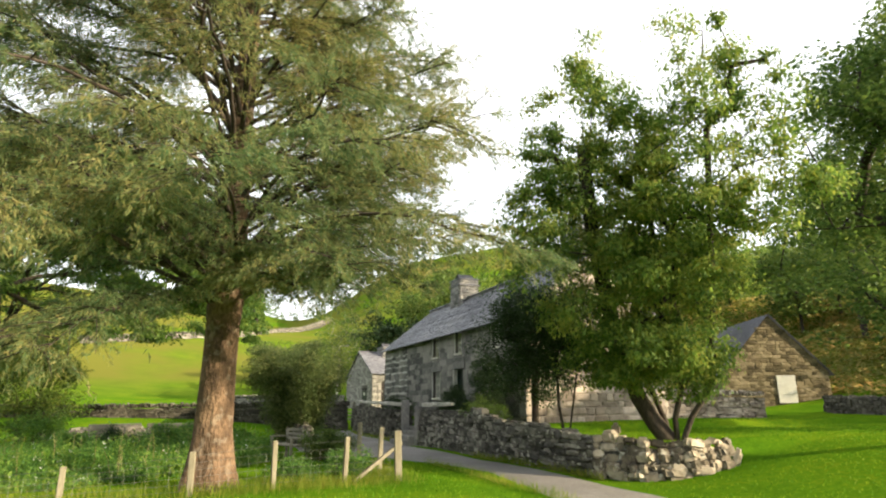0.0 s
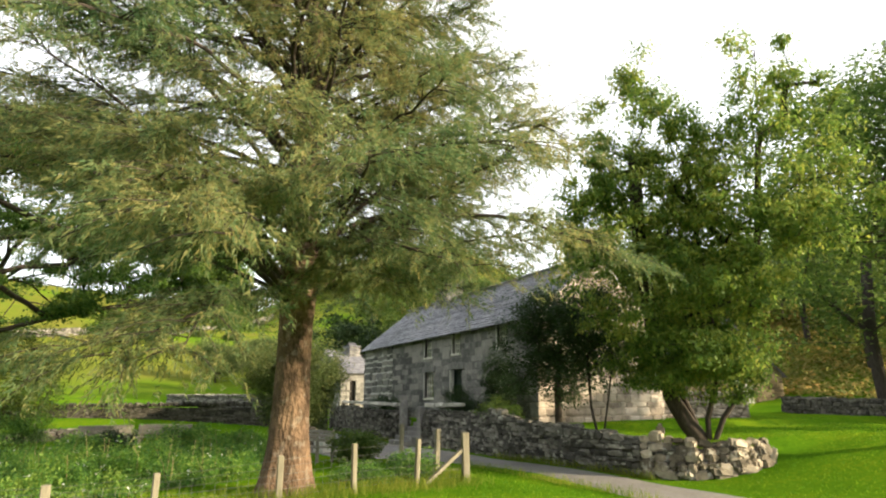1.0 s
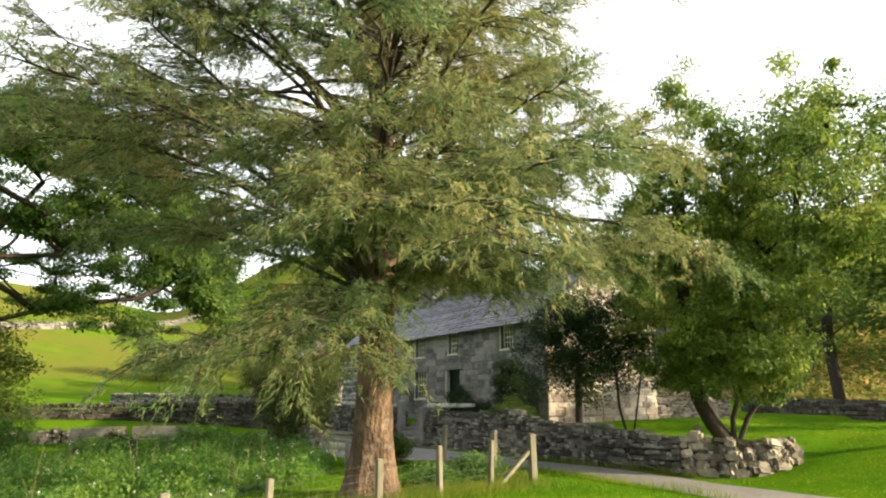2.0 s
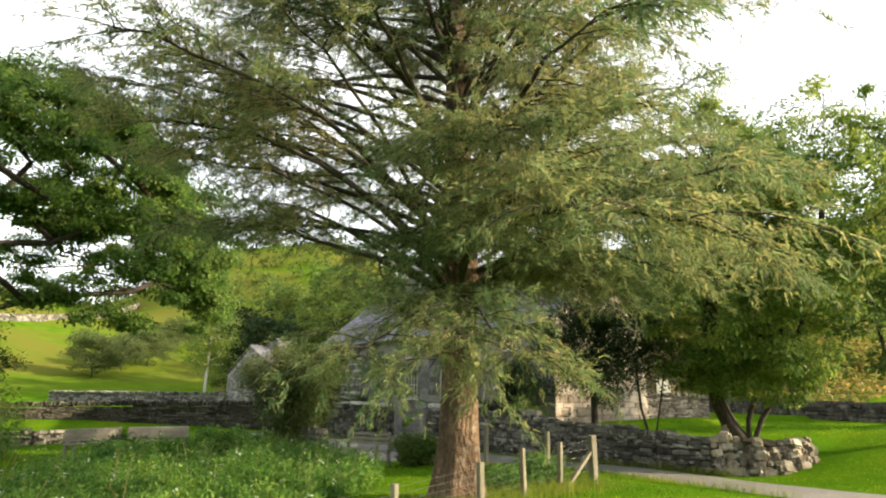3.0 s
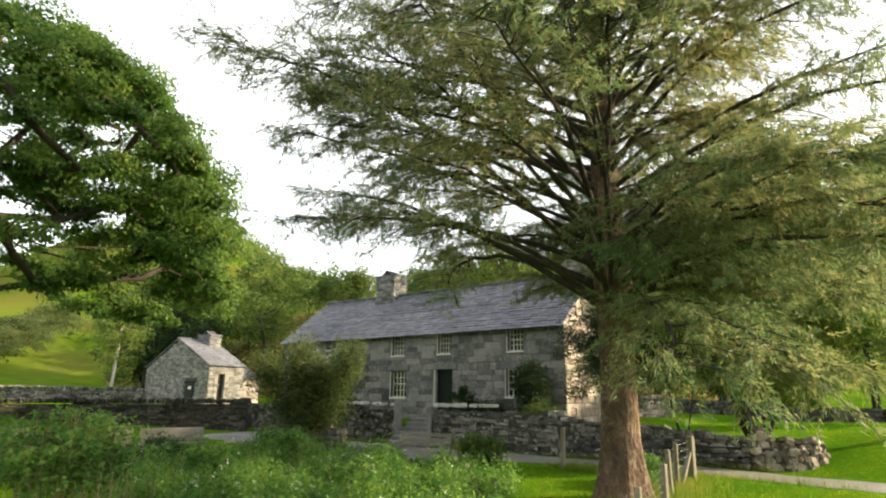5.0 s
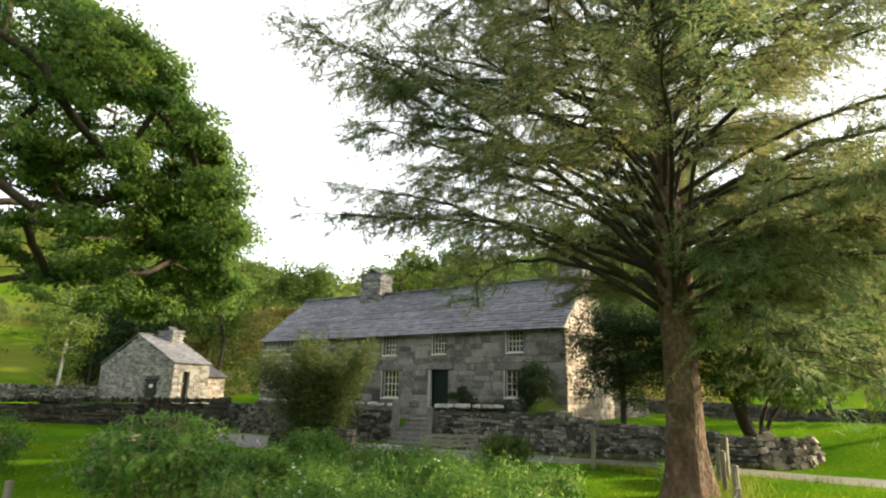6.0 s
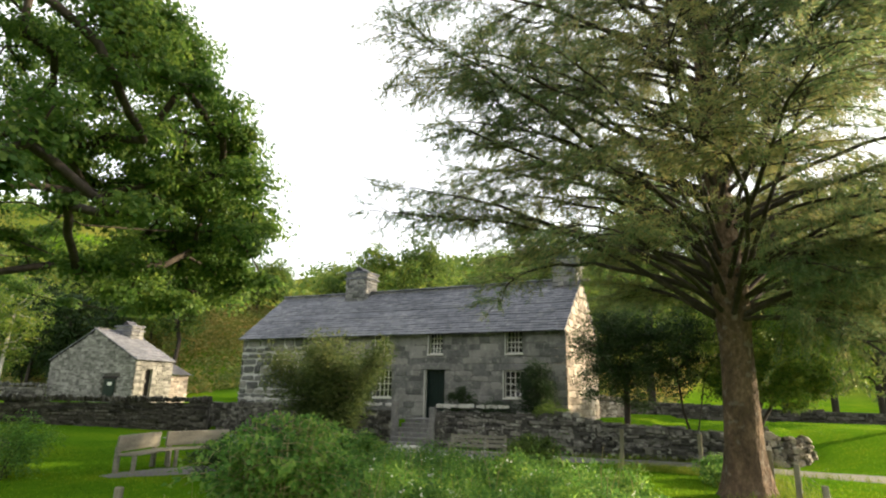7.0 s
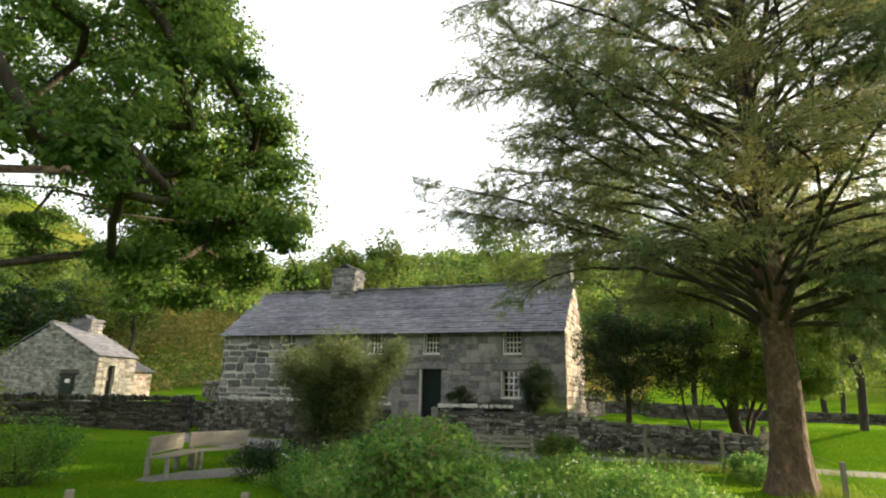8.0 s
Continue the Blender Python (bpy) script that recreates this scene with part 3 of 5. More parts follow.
def sash_window(parent, x0, x1, z0, z1, y, cols=4, rows=4):
    """A small-paned sash window set back in its opening."""
    win = new("window")
    win.parent = parent
    yf, t = y + 0.15, 0.036
    part("frame", boxes((x0, x0 + t, yf, yf + 0.07, z0, z1), (x1 - t, x1, yf, yf + 0.07, z0, z1), (x0 + t, x1 - t, yf, yf + 0.07, z1 - t, z1), (x0 + t, x1 - t, yf, yf + 0.07, z0, z0 + t * 1.3)), M_WHITE, win)
    part("sill", boxes((x0 - 0.05, x1 + 0.05, y - 0.05, yf + 0.05, z0 - 0.07, z0), bevel=0.01), M_WHITE, win)
    part("reveal", boxes((x0 - 0.05, x0, y - 0.012, yf, z0, z1 + 0.02)), M_LIMEWASH, win)
    a, b, c, d = x0 + t, x1 - t, z0 + t * 1.3, z1 - t
    bars = []
    for i in range(1, cols):
        x = a + (b - a) * i / cols
        bars.append((x - 0.017, x + 0.017, yf + 0.015, yf + 0.05, c, d))
    for j in range(1, rows):
        z = c + (d - c) * j / rows
        h = 0.026 if j == rows // 2 else 0.016
        bars.append((a, b, yf + 0.012, yf + 0.053, z - h, z + h))
    part("glazing", boxes(*bars), M_WHITE, win)
    for i in range(cols):
        for j in range(rows):
            xa, xb = a + (b - a) * i / cols + 0.011, a + (b - a) * (i + 1) / cols - 0.011
            za, zb = c + (d - c) * j / rows + 0.012, c + (d - c) * (j + 1) / rows - 0.012
            p = part("pane", boxes((xa, xb, yf + 0.03, yf + 0.034, za, zb)), M_GLASS, win)
            p.rotation_euler = (0, 0, 0)
            p.visible_shadow = False
    return win


def chimney(parent, x0, x1, y0, y1, z0, z1, seed):
    """A squat stone stack with a drip course and leaning cap slates."""
    ch = part("chimney", boxes((x0 + 0.05, x1 - 0.05, y0 + 0.05, y1 - 0.05, z0, z1 - 0.05)), M_HOUSE, parent)
    r, rows = random.Random(seed), []
    for (ax, ay, bx, by) in ((x0, y0, x1, y0), (x1, y0, x1, y1), (x1, y1, x0, y1), (x0, y1, x0, y0)):
        length = math.hypot(bx - ax, by - ay)
        ang = math.degrees(math.atan2(by - ay, bx - ax))
        for s, z, w, h in course_layout(length, lambda v: z1 - z0 - 0.1, 0.4, seed + int(ang), 0.14, 0.26):
            rows.append((r.randrange(10), pose(ax + (bx - ax) * s / length, ay + (by - ay) * s / length, z0 + z, 0, 0, ang) @ Matrix.Diagonal((w, 0.14, h * 0.96, 1))))
    joined("stonework", HBLOCKS_I, rows, M_HSTONE_I, ch)
    part("drip_course", boxes((x0 - 0.12, x1 + 0.12, y0 - 0.12, y1 + 0.12, z1 - 0.38, z1 - 0.32), (x0 - 0.10, x1 + 0.10, y0 - 0.10, y1 + 0.10, z1 - 0.06, z1 + 0.03), bevel=0.01), M_SLATE_I, ch)
    cap = bmesh.new()
    for sgn in (-1, 1):
        xm = (x0 + x1) / 2
        v = [cap.verts.new(p) for p in ((xm + sgn * 0.45, y0 + 0.1, z1 + 0.02), (xm + sgn * 0.45, y1 - 0.1, z1 + 0.02), (xm, y1 - 0.1, z1 + 0.36), (xm, y0 + 0.1, z1 + 0.36))]
        cap.faces.new(v)
    bmesh.ops.solidify(cap, geom=cap.faces[:], thickness=0.04)
    part("cap_slates", cap, M_SLATE_I, ch)
    return ch


def make_house():
    h = thing("farmhouse", (0, 0, 0), 0, "long grey stone Welsh farmhouse with a slate roof", "house")
    holes = [w[:4] for w in WINDOWS] + [DOOR]
    front = part("front_wall", wall_with_openings(-31.3, HX1 - 0.5, HZ, EAVE, HY0 + 0.03, HY0 + 0.53, holes), M_GREYMORTAR, h, "grey stone front wall")
    part("front_wall", boxes((HX0 + 0.5, -31.3, HY0 + 0.03, HY0 + 0.53, HZ, EAVE)), M_HOUSE, h, "pale-jointed end of the front wall")
    part("back_wall", boxes((HX0 + 0.5, HX1 - 0.5, HY1 - 0.5, HY1, HZ, EAVE)), M_HOUSE, h)
    part("gable_wall", gable(HX0, HX0 + 0.5, HY0 + 0.03, HY1, HZ, EAVE, RIDGE), M_HOUSE, h)
    east = part("gable_wall", gable(HX1 - 0.5, HX1 - 0.03, HY0 + 0.03, HY1, HZ, EAVE, RIDGE), M_PALE, h, "pale rubble gable with sunlight put into its colour")
    part("inner_floor", boxes((HX0 + 0.5, HX1 - 0.5, HY0 + 0.53, HY1 - 0.5, 0.9, 1.0), (HX0 + 0.5, HX1 - 0.5, HY0 + 0.53, HY1 - 0.5, 3.3, 3.45)), M_DARK, h)
    part("inner_partition", boxes((HX0 + 0.5, HX1 - 0.5, HY0 + 2.6, HY0 + 2.7, 1.0, 4.7)), M_DARK, h)
    # facing stones on the front
    r, one, many = random.Random(5), [], []
    west_end = 4.3
    layout = course_layout(west_end, lambda v: EAVE - HZ - 0.05, 0.66, 36, 0.24, 0.46) + [(s + west_end, z, w, hh) for s, z, w, hh in course_layout(HX1 - HX0 - west_end, lambda v: EAVE - HZ - 0.05, 0.55, 31, 0.22, 0.36)]
    for s, z, w, hh in layout:
        x, zz = HX0 + s, HZ + z
        lo, hi, z_lo, z_hi = x - w / 2, x + w / 2, zz - hh / 2, zz + hh / 2
        for a, b, c, d in holes:
            if z_hi < c or z_lo > d or hi < a - 0.08 or lo > b + 0.01:
                continue
            if z_lo < c < z_hi and c - z_lo > 0.5 * hh:
                z_hi = c - 0.075
            elif z_lo < d < z_hi and z_hi - d > 0.35 * hh:
                z_lo = d + 0.01
            elif x < a:
                hi = a - 0.085
            elif x > b:
                lo = b + 0.012
            else:
                hi = lo
        if hi - lo < 0.07 or z_hi - z_lo < 0.05:
            continue
        x, w, zz, hh = (lo + hi) / 2, hi - lo, (z_lo + z_hi) / 2, z_hi - z_lo
        big = x < -31.3
        m = pose(x, HY0 + 0.03 - (0.012 if big else 0.0), zz + (r.uniform(-0.03, 0.03) if big else 0), 0, r.uniform(-2.5, 2.5) if big else r.uniform(-0.6, 0.6), 0) @ Matrix.Diagonal((w - 0.085 if big else w * 0.99, 0.075 if big else 0.06, hh - 0.075 if big else hh * 0.98, 1))
        (one if x < -27.0 and len(one) < 300 else many).append((r.randrange(10), m))
    joined("facing_stonework", HBLOCKS_I, many, M_HSTONE_I, front)
    pieces("stone", HBLOCKS, one, front)
    # lintels over door and low windows
    part("lintel", boxes((DOOR[0] - 0.25, DOOR[1] + 0.25, HY0 - 0.035, HY0 + 0.2, DOOR[3], DOOR[3] + 0.3), bevel=0.02), M_HSTONE_I, front)
    for w in WINDOWS[3:]:
        part("lintel", boxes((w[0] - 0.2, w[1] + 0.2, HY0 - 0.03, HY0 + 0.12, w[3], w[3] + 0.26), bevel=0.02), M_HSTONE_I, front)
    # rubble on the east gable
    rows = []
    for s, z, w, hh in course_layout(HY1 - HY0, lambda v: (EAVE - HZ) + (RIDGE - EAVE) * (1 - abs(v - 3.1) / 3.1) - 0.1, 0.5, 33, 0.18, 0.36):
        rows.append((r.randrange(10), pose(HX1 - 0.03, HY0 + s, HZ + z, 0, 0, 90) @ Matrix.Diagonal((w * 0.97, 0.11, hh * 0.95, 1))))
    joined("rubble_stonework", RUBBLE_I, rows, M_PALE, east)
    # openings
    for w in WINDOWS:
        sash_window(h, *w[:4], HY0)
    d = new("door")
    d.parent = h
    x0, x1, z0, z1 = DOOR
    part("door_frame", boxes((x0, x0 + 0.07, HY0 + 0.16, HY0 + 0.26, z0, z1), (x1 - 0.07, x1, HY0 + 0.16, HY0 + 0.26, z0, z1), (x0 + 0.07, x1 - 0.07, HY0 + 0.16, HY0 + 0.26, z1 - 0.08, z1)), M_GREENPAINT, d)
    # closed planks; the open doorway's shade is put into their colour
    for i in range(6):
        a = x0 + 0.07 + (x1 - x0 - 0.14) * i / 6
        part("plank", boxes((a + 0.003, a + (x1 - x0 - 0.14) / 6 - 0.003, HY0 + 0.22, HY0 + 0.25, z0, z1 - 0.08), bevel=0.004), M_GREENPAINT, d)
    part("reveal", boxes((x0 - 0.07, x0, HY0 - 0.035, HY0 + 0.2, z0, z1)), M_LIMEWASH, d)
    part("latch", boxes((x1 - 0.2, x1 - 0.12, HY0 + 0.19, HY0 + 0.22, z0 + 1.0, z0 + 1.04)), M_DARK, d)
    # roof
    roof = new("roof")
    roof.parent = h
    ym = (HY0 + HY1) / 2
    deck = bmesh.new()
    for y_e, sgn in ((HY0 - 0.22, 1), (HY1 + 0.22, -1)):
        ze = EAVE - 0.22 * (RIDGE - EAVE) / (ym - HY0)
        v = [deck.verts.new(p) for p in ((HX0 - 0.06, y_e, ze), (HX1 + 0.02, y_e, ze), (HX1 + 0.02, ym, RIDGE), (HX0 - 0.06, ym, RIDGE))]
        deck.faces.new(v if sgn > 0 else v[::-1])
    bmesh.ops.solidify(deck, geom=deck.faces[:], thickness=0.06)
    part("deck", deck, M_DARK, roof)
    ze = EAVE - 0.22 * (RIDGE - EAVE) / (ym - HY0)
    slated_roof(roof, HX0 - 0.08, HX1 + 0.04, HY0 - 0.25, ym, ze - 0.02, RIDGE, gauge=0.205, single=lambda x: x > -21.6, seed=4)
    slated_roof(roof, HX0 - 0.08, HX1 + 0.04, HY1 + 0.25, ym, ze - 0.02, RIDGE, seed=5)
    rows, x = [], HX0 - 0.05
    while x < HX1:
        rows.append((r.randrange(10), pose(x + 0.24, ym, RIDGE + 0.03 - 0.05 * math.sin(math.pi * (x - HX0) / (HX1 - HX0)), 0, r.uniform(-1, 1), 0) @ Matrix.Diagonal((0.47, 0.26, 0.10, 1))))
        x += 0.48
    joined("ridge_capping", HBLOCKS_I, rows, M_HSTONE_I, roof)
    chimney(h, -31.0, -29.75, 13.05, 14.15, 6.6, 8.45, 41)
    chimney(h, -19.45, -18.4, 13.05, 14.15, 6.6, 8.35, 43)
    return h


make_house()


# ---- stone outhouse ----
def make_shed():
    s = thing("outhouse", (0, 0, 0), 0, "small gabled rubble-stone outhouse with slate roof and green door", "outhouse")
    x0, x1, y0, y1, z0, e, rdg = -55.7, -46.8, 12.8, 15.6, 0.9, 3.88, 5.92
    xm = (x0 + x1) / 2
    def gable_y(ya, yb):
        bm = bmesh.new()
        prof = [(x0, z0), (x1, z0), (x1, e), (xm, rdg), (x0, e)]
        a, b = [bm.verts.new((x, ya, z)) for x, z in prof], [bm.verts.new((x, yb, z)) for x, z in prof]
        bm.faces.new(a)
        bm.faces.new(b[::-1])
        for i in range(5):
            bm.faces.new((a[(i + 1) % 5], a[i], b[i], b[(i + 1) % 5]))
        return bm
    g = part("gable_wall", gable_y(y0, y0 + 0.5), M_CORE, s)
    part("gable_wall", gable_y(y1 - 0.5, y1), M_STONE_I, s)
    part("side_wall", boxes((x0, x0 + 0.5, y0 + 0.5, y1 - 0.5, z0, e)), M_STONE_I, s)
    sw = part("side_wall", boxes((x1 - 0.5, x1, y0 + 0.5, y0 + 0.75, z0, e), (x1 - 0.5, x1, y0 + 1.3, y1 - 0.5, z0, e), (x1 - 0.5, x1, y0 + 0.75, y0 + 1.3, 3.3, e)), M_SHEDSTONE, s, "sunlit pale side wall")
    r, rows = random.Random(9), []
    for ss, z, w, h in course_layout(x1 - x0, lambda v: (e - z0) + (rdg - e) * (1 - abs(v - (xm - x0)) / (xm - x0)) - 0.08, 0.34, 51, 0.11, 0.22):
        if not (5.85 < ss < 7.4 and z < 2.05):
            rows.append((r.randrange(12), pose(x0 + ss, y0, z0 + z, 0, 0, 0) @ Matrix.Diagonal((w * 0.98, 0.1, h * 0.96, 1))))
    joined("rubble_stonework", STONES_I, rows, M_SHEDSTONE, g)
    rows = []
    for ss, z, w, h in course_layout(y1 - y0, lambda v: e - z0 - 0.05, 0.36, 52, 0.12, 0.24):
        if not (0.62 < ss < 1.43 and z < 2.5):
            rows.append((r.randrange(10), pose(x1, y0 + ss, z0 + z, 0, 0, 90) @ Matrix.Diagonal((w * 0.98, 0.09, h * 0.96, 1))))
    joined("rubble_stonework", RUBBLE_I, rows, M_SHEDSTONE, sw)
    w = part("hatch", boxes((-49.6, -48.55, y0 - 0.07, y0 - 0.01, 1.55, 2.62), bevel=0.01), M_GREENPAINT, s, "dark green boarded hatch")
    part("notice", boxes((-49.2, -48.8, y0 - 0.09, y0 - 0.072, 2.2, 2.42)), M_WHITE, w)
    part("lintel", boxes((-49.8, -48.35, y0 - 0.09, y0 + 0.05, 2.62, 2.78), bevel=0.01), M_DARK, s)
    # near-black sheet across the opening, painted as the shade inside
    part("door", boxes((x1 - 0.3, x1 - 0.24, y0 + 0.75, y0 + 1.3, z0, 3.3)), M_DARK, s, "near-black sheet standing in for shade in the doorway")
    roof = new("roof")
    roof.parent = s
    for xe in (x1 + 0.15, x0 - 0.15):
        holder = new("slope")
        holder.parent = roof
        holder.matrix_basis = pose(0, 0, 0, 0, 0, 90)
        slated_roof(holder, y0 - 0.12, y1 + 0.12, -xe, -xm, e - 0.06, rdg, 0.36, 0.24, seed=61)
    bm = bmesh.new()
    for xe in (x1 + 0.12, x0 - 0.12):
        v = [bm.verts.new(p) for p in ((xe, y0 - 0.1, e - 0.08), (xe, y1 + 0.1, e - 0.08), (xm, y1 + 0.1, rdg - 0.02), (xm, y0 - 0.1, rdg - 0.02))]
        bm.faces.new(v)
    bmesh.ops.solidify(bm, geom=bm.faces[:], thickness=0.05)
    part("deck", bm, M_DARK, roof)
    chimney(s, xm - 0.6, xm + 1.1, 14.6, 15.5, 4.9, 6.36, 47)
    # lean-to at the far end
    l = thing("lean_to", (0, 0, 0), 0, "low rubble lean-to with slate roof behind the outhouse", "outhouse")
    part("wall", boxes((-53.5, -46.9, 15.65, 17.1, 0.9, 3.0)), M_PALE, l)
    rows = []
    for ss, z, w, h in course_layout(1.45, lambda v: 2.05, 0.36, 53, 0.12, 0.24):
        rows.append((r.randrange(10), pose(-46.9, 15.65 + ss, 0.9 + z, 0, 0, 90) @ Matrix.Diagonal((w * 0.98, 0.09, h * 0.96, 1))))
    joined("rubble_stonework", RUBBLE_I, rows, M_PALE, l)
    bm = bmesh.new()
    v = [bm.verts.new(p) for p in ((-46.6, 15.62, 3.02), (-46.6, 17.3, 3.02), (-51.0, 17.3, 4.7), (-51.0, 15.62, 4.7))]
    bm.faces.new(v)
    bmesh.ops.solidify(bm, geom=bm.faces[:], thickness=0.08)
    part("roof", bm, M_SLATE_I, l)


make_shed()


# ---- barn behind the trees ----
def make_barn():
    b = thing("barn", (-28.3, 35.0, zat(-29.2, 35.3)), 62, "tall old stone barn gable, sunlit, beyond the wall", "barn")
    bm = bmesh.new()
    prof = [(-3.3, -0.5), (3.3, -0.5), (3.3, 2.0), (0, 5.7), (-3.3, 2.0)]
    a, c = [bm.verts.new((x, 0, z)) for x, z in prof], [bm.verts.new((x, 9, z)) for x, z in prof]
    bm.faces.new(a)
    bm.faces.new(c[::-1])
    for i in range(5):
        bm.faces.new((a[(i + 1) % 5], a[i], c[i], c[(i + 1) % 5]))
    w = part("wall", bm, M_BROWNSTONE, b)
    r, rows = random.Random(3), []
    for ss, z, ww, h in course_layout(6.6, lambda v: 2.5 + 3.7 * (1 - abs(v - 3.3) / 3.3) - 0.1, 0.42, 71, 0.14, 0.26):
        rows.append((r.randrange(10), pose(-3.3 + ss, 0, -0.5 + z, 0, 0, 0) @ Matrix.Diagonal((ww * 0.98, 0.1, h * 0.96, 1))))
    joined("rubble_stonework", RUBBLE_I, rows, M_BROWNSTONE, w)
    roof = bmesh.new()
    for sg in (-1, 1):
        v = [roof.verts.new(p) for p in ((sg * 3.6, -0.2, 1.75), (sg * 3.6, 9.2, 1.75), (0, 9.2, 5.8), (0, -0.2, 5.8))]
        roof.faces.new(v)
    bmesh.ops.solidify(roof, geom=roof.faces[:], thickness=0.1)
    part("roof", roof, M_SLATE_I, b)
    part("door", boxes((0.0, 1.15, -0.12, -0.06, 0, 1.75), bevel=0.01), M_LIMEWASH, b, "pale weathered plank door")


make_barn()


# ---- trees ----
def skeleton_tree(stems, centres, seed, tip=0.012, step=0.45, power=2.3, sag=0.0):
    """Joins every clump centre to the nearest limb, working outwards; returns polylines and radii."""
    r = np.random.default_rng(seed)
    nodes, parent = [], []
    for stem in stems:
        for i, p in enumerate(stem):
            nodes.append(np.array(p, float))
            parent.append(len(nodes) - 2 if i else -1)
    heart = np.mean([s[-1] for s in stems], axis=0)
    order = np.argsort(np.linalg.norm(centres - heart, axis=1))
    for c in centres[order]:
        arr = np.array(nodes)
        d = np.linalg.norm(arr - c, axis=1) + 0.8 * np.maximum(0, arr[:, 2] - c[2])
        d[: 1] += 3
        j = int(np.argmin(d))
        a = nodes[j]
        n = max(1, int(np.linalg.norm(c - a) / step))
        prev = j
        for k in range(1, n + 1):
            f = k / n
            p = a + (c - a) * f + (r.normal(0, 0.06, 3) * step if k < n else 0)
            p[2] += -sag * math.sin(math.pi * f)
            nodes.append(p)
            parent.append(prev)
            prev = len(nodes) - 1
    n = len(nodes)
    weight = np.zeros(n)
    kids = [[] for _ in range(n)]
    for i, p in enumerate(parent):
        if p >= 0:
            kids[p].append(i)
    for i in range(n - 1, -1, -1):
        if not kids[i]:
            weight[i] += tip ** power
        if parent[i] >= 0:
            weight[parent[i]] += weight[i]
    rad = weight ** (1 / power)
    lines, radii, used = [], [], np.zeros(n, bool)
    for i in range(n):
        if used[i]:
            continue
        line = [i] if parent[i] < 0 else [parent[i], i]
        used[i] = True
        while kids[line[-1]]:
            nxt = max(kids[line[-1]], key=lambda q: weight[q])
            if used[nxt]:
                break
            used[nxt] = True
            line.append(nxt)
        if len(line) > 1:
            rr = rad[line].copy()
            if parent[i] >= 0:
                rr[0] = rr[1]
            lines.append([nodes[q] for q in line])
            radii.append(rr)
    return lines, radii


def shell_points(r, n, centre, radii, inner=0.35, floor=-9.0, lumps=3.0, rough=0.5):
    """Clump centres in a lumpy crown, more of them near its outside."""
    out = []
    ph = r.uniform(0, 6.28, 6)
    while len(out) < n:
        d = unit(r.normal(size=3))
        lump = 1 + rough * (0.16 * math.sin(lumps * math.atan2(d[1], d[0]) + ph[0]) + 0.14 * math.sin(4 * d[2] + ph[1]) + 0.10 * math.sin(5.3 * d[0] + 4.1 * d[1] + ph[2]))
        p = np.array(centre) + d * np.array(radii) * lump * (r.uniform(inner ** 2, 1) ** 0.5)
        if p[2] > floor:
            out.append(p)
    return np.array(out)


def clump_leaves(r, centres, per, spread, size, droop=0.2, narrow=0.5, flat=0.4, squash=0.6):
    n = len(centres) * per
    ball = unit(r.normal(size=(n, 3))) * (r.uniform(0.15, 1, (n, 1)) ** 0.45) * 1.9
    size_k = np.repeat(r.uniform(0.7, 1.3, len(centres)), per)[:, None]
    pts = np.repeat(centres, per, axis=0) + ball * size_k * np.array([spread, spread, spread * squash])
    return leaves(pts, size, r, droop, narrow, flat)


def billow_leaves(r, lobes, sizes, per, size, narrow=0.6, under=-0.35, squash=0.75, droop=0.25, skin=0.45):
    """Leaves over the upper and outer skin of each lobe, facing outwards, so that the crown heaps up in cushions."""
    n = len(lobes) * per
    d = unit(r.normal(size=(n, 3)))
    d[:, 2] = np.where(d[:, 2] < under, -d[:, 2], d[:, 2])
    depth = 1 - skin * r.uniform(0, 1, (n, 1)) ** 1.6
    p = np.repeat(lobes, per, 0) + d * depth * np.repeat(sizes, per)[:, None] * np.array([1, 1, squash]) * r.uniform(0.8, 1.15, (n, 1))
    facing = unit(d + np.array([0, 0, 0.5]) + r.normal(0, 0.45, (n, 3)))
    along = unit(np.cross(facing, r.normal(size=(n, 3))) - np.array([0, 0, droop]))
    side = unit(np.cross(along, facing))
    s = (size * r.uniform(0.6, 1.3, n))[:, None]
    w = s * narrow * r.uniform(0.75, 1.2, n)[:, None] * 0.5
    bend = facing * s * 0.1
    return np.stack([p, p + along * s * 0.5 + side * w + bend, p + along * s, p + along * s * 0.5 - side * w + bend], axis=1)


def broadleaf(name, base, stems, centres, per, spread, size, leaf_mat, label, seed, bark=None, trunk_r=0.0, group="", tip=0.012, squash=0.6, droop=0.3, sides=7, narrow=0.5, category="tree", power=2.3, limb_r=0.0, stem_r=0.0, lobe=None, skin=0.45):
    r = np.random.default_rng(seed)
    tree = thing(name, base, 0, label, category, group)
    off = np.array(base)
    lines, radii = skeleton_tree([[np.array(p) - off for p in s] for s in stems], centres - off, seed, tip, power=power)
    if trunk_r:
        k = trunk_r / max(q[0] for q in radii)
        radii = [np.where(q > 0.03, 0.03 + (q - 0.03) * max(k, 0.2), q) for q in radii]
        radii = [np.clip(q, stem_r * np.linspace(1, 0.15, len(q)), stem_r * np.linspace(1.3, 0.25, len(q))) if stem_r and abs(ln[0][2]) < 0.3 else q for q, ln in zip(radii, lines)]
        radii = [q if i == 0 else np.minimum(q, limb_r or 9) for i, q in enumerate(radii)]
    v, f = tube(lines, radii, sides)
    mesh_object("trunk", v, f, bark or M_TWIG, tree, True)
    if lobe:
        crown = billow_leaves(r, centres - off, r.uniform(*lobe, len(centres)), per, size, narrow, squash=squash, droop=droop, skin=skin)
    else:
        crown = clump_leaves(r, centres - off, per, spread, size, droop, narrow, 0.4, squash)
    quads_object("crown", crown, leaf_mat, tree)
    return tree


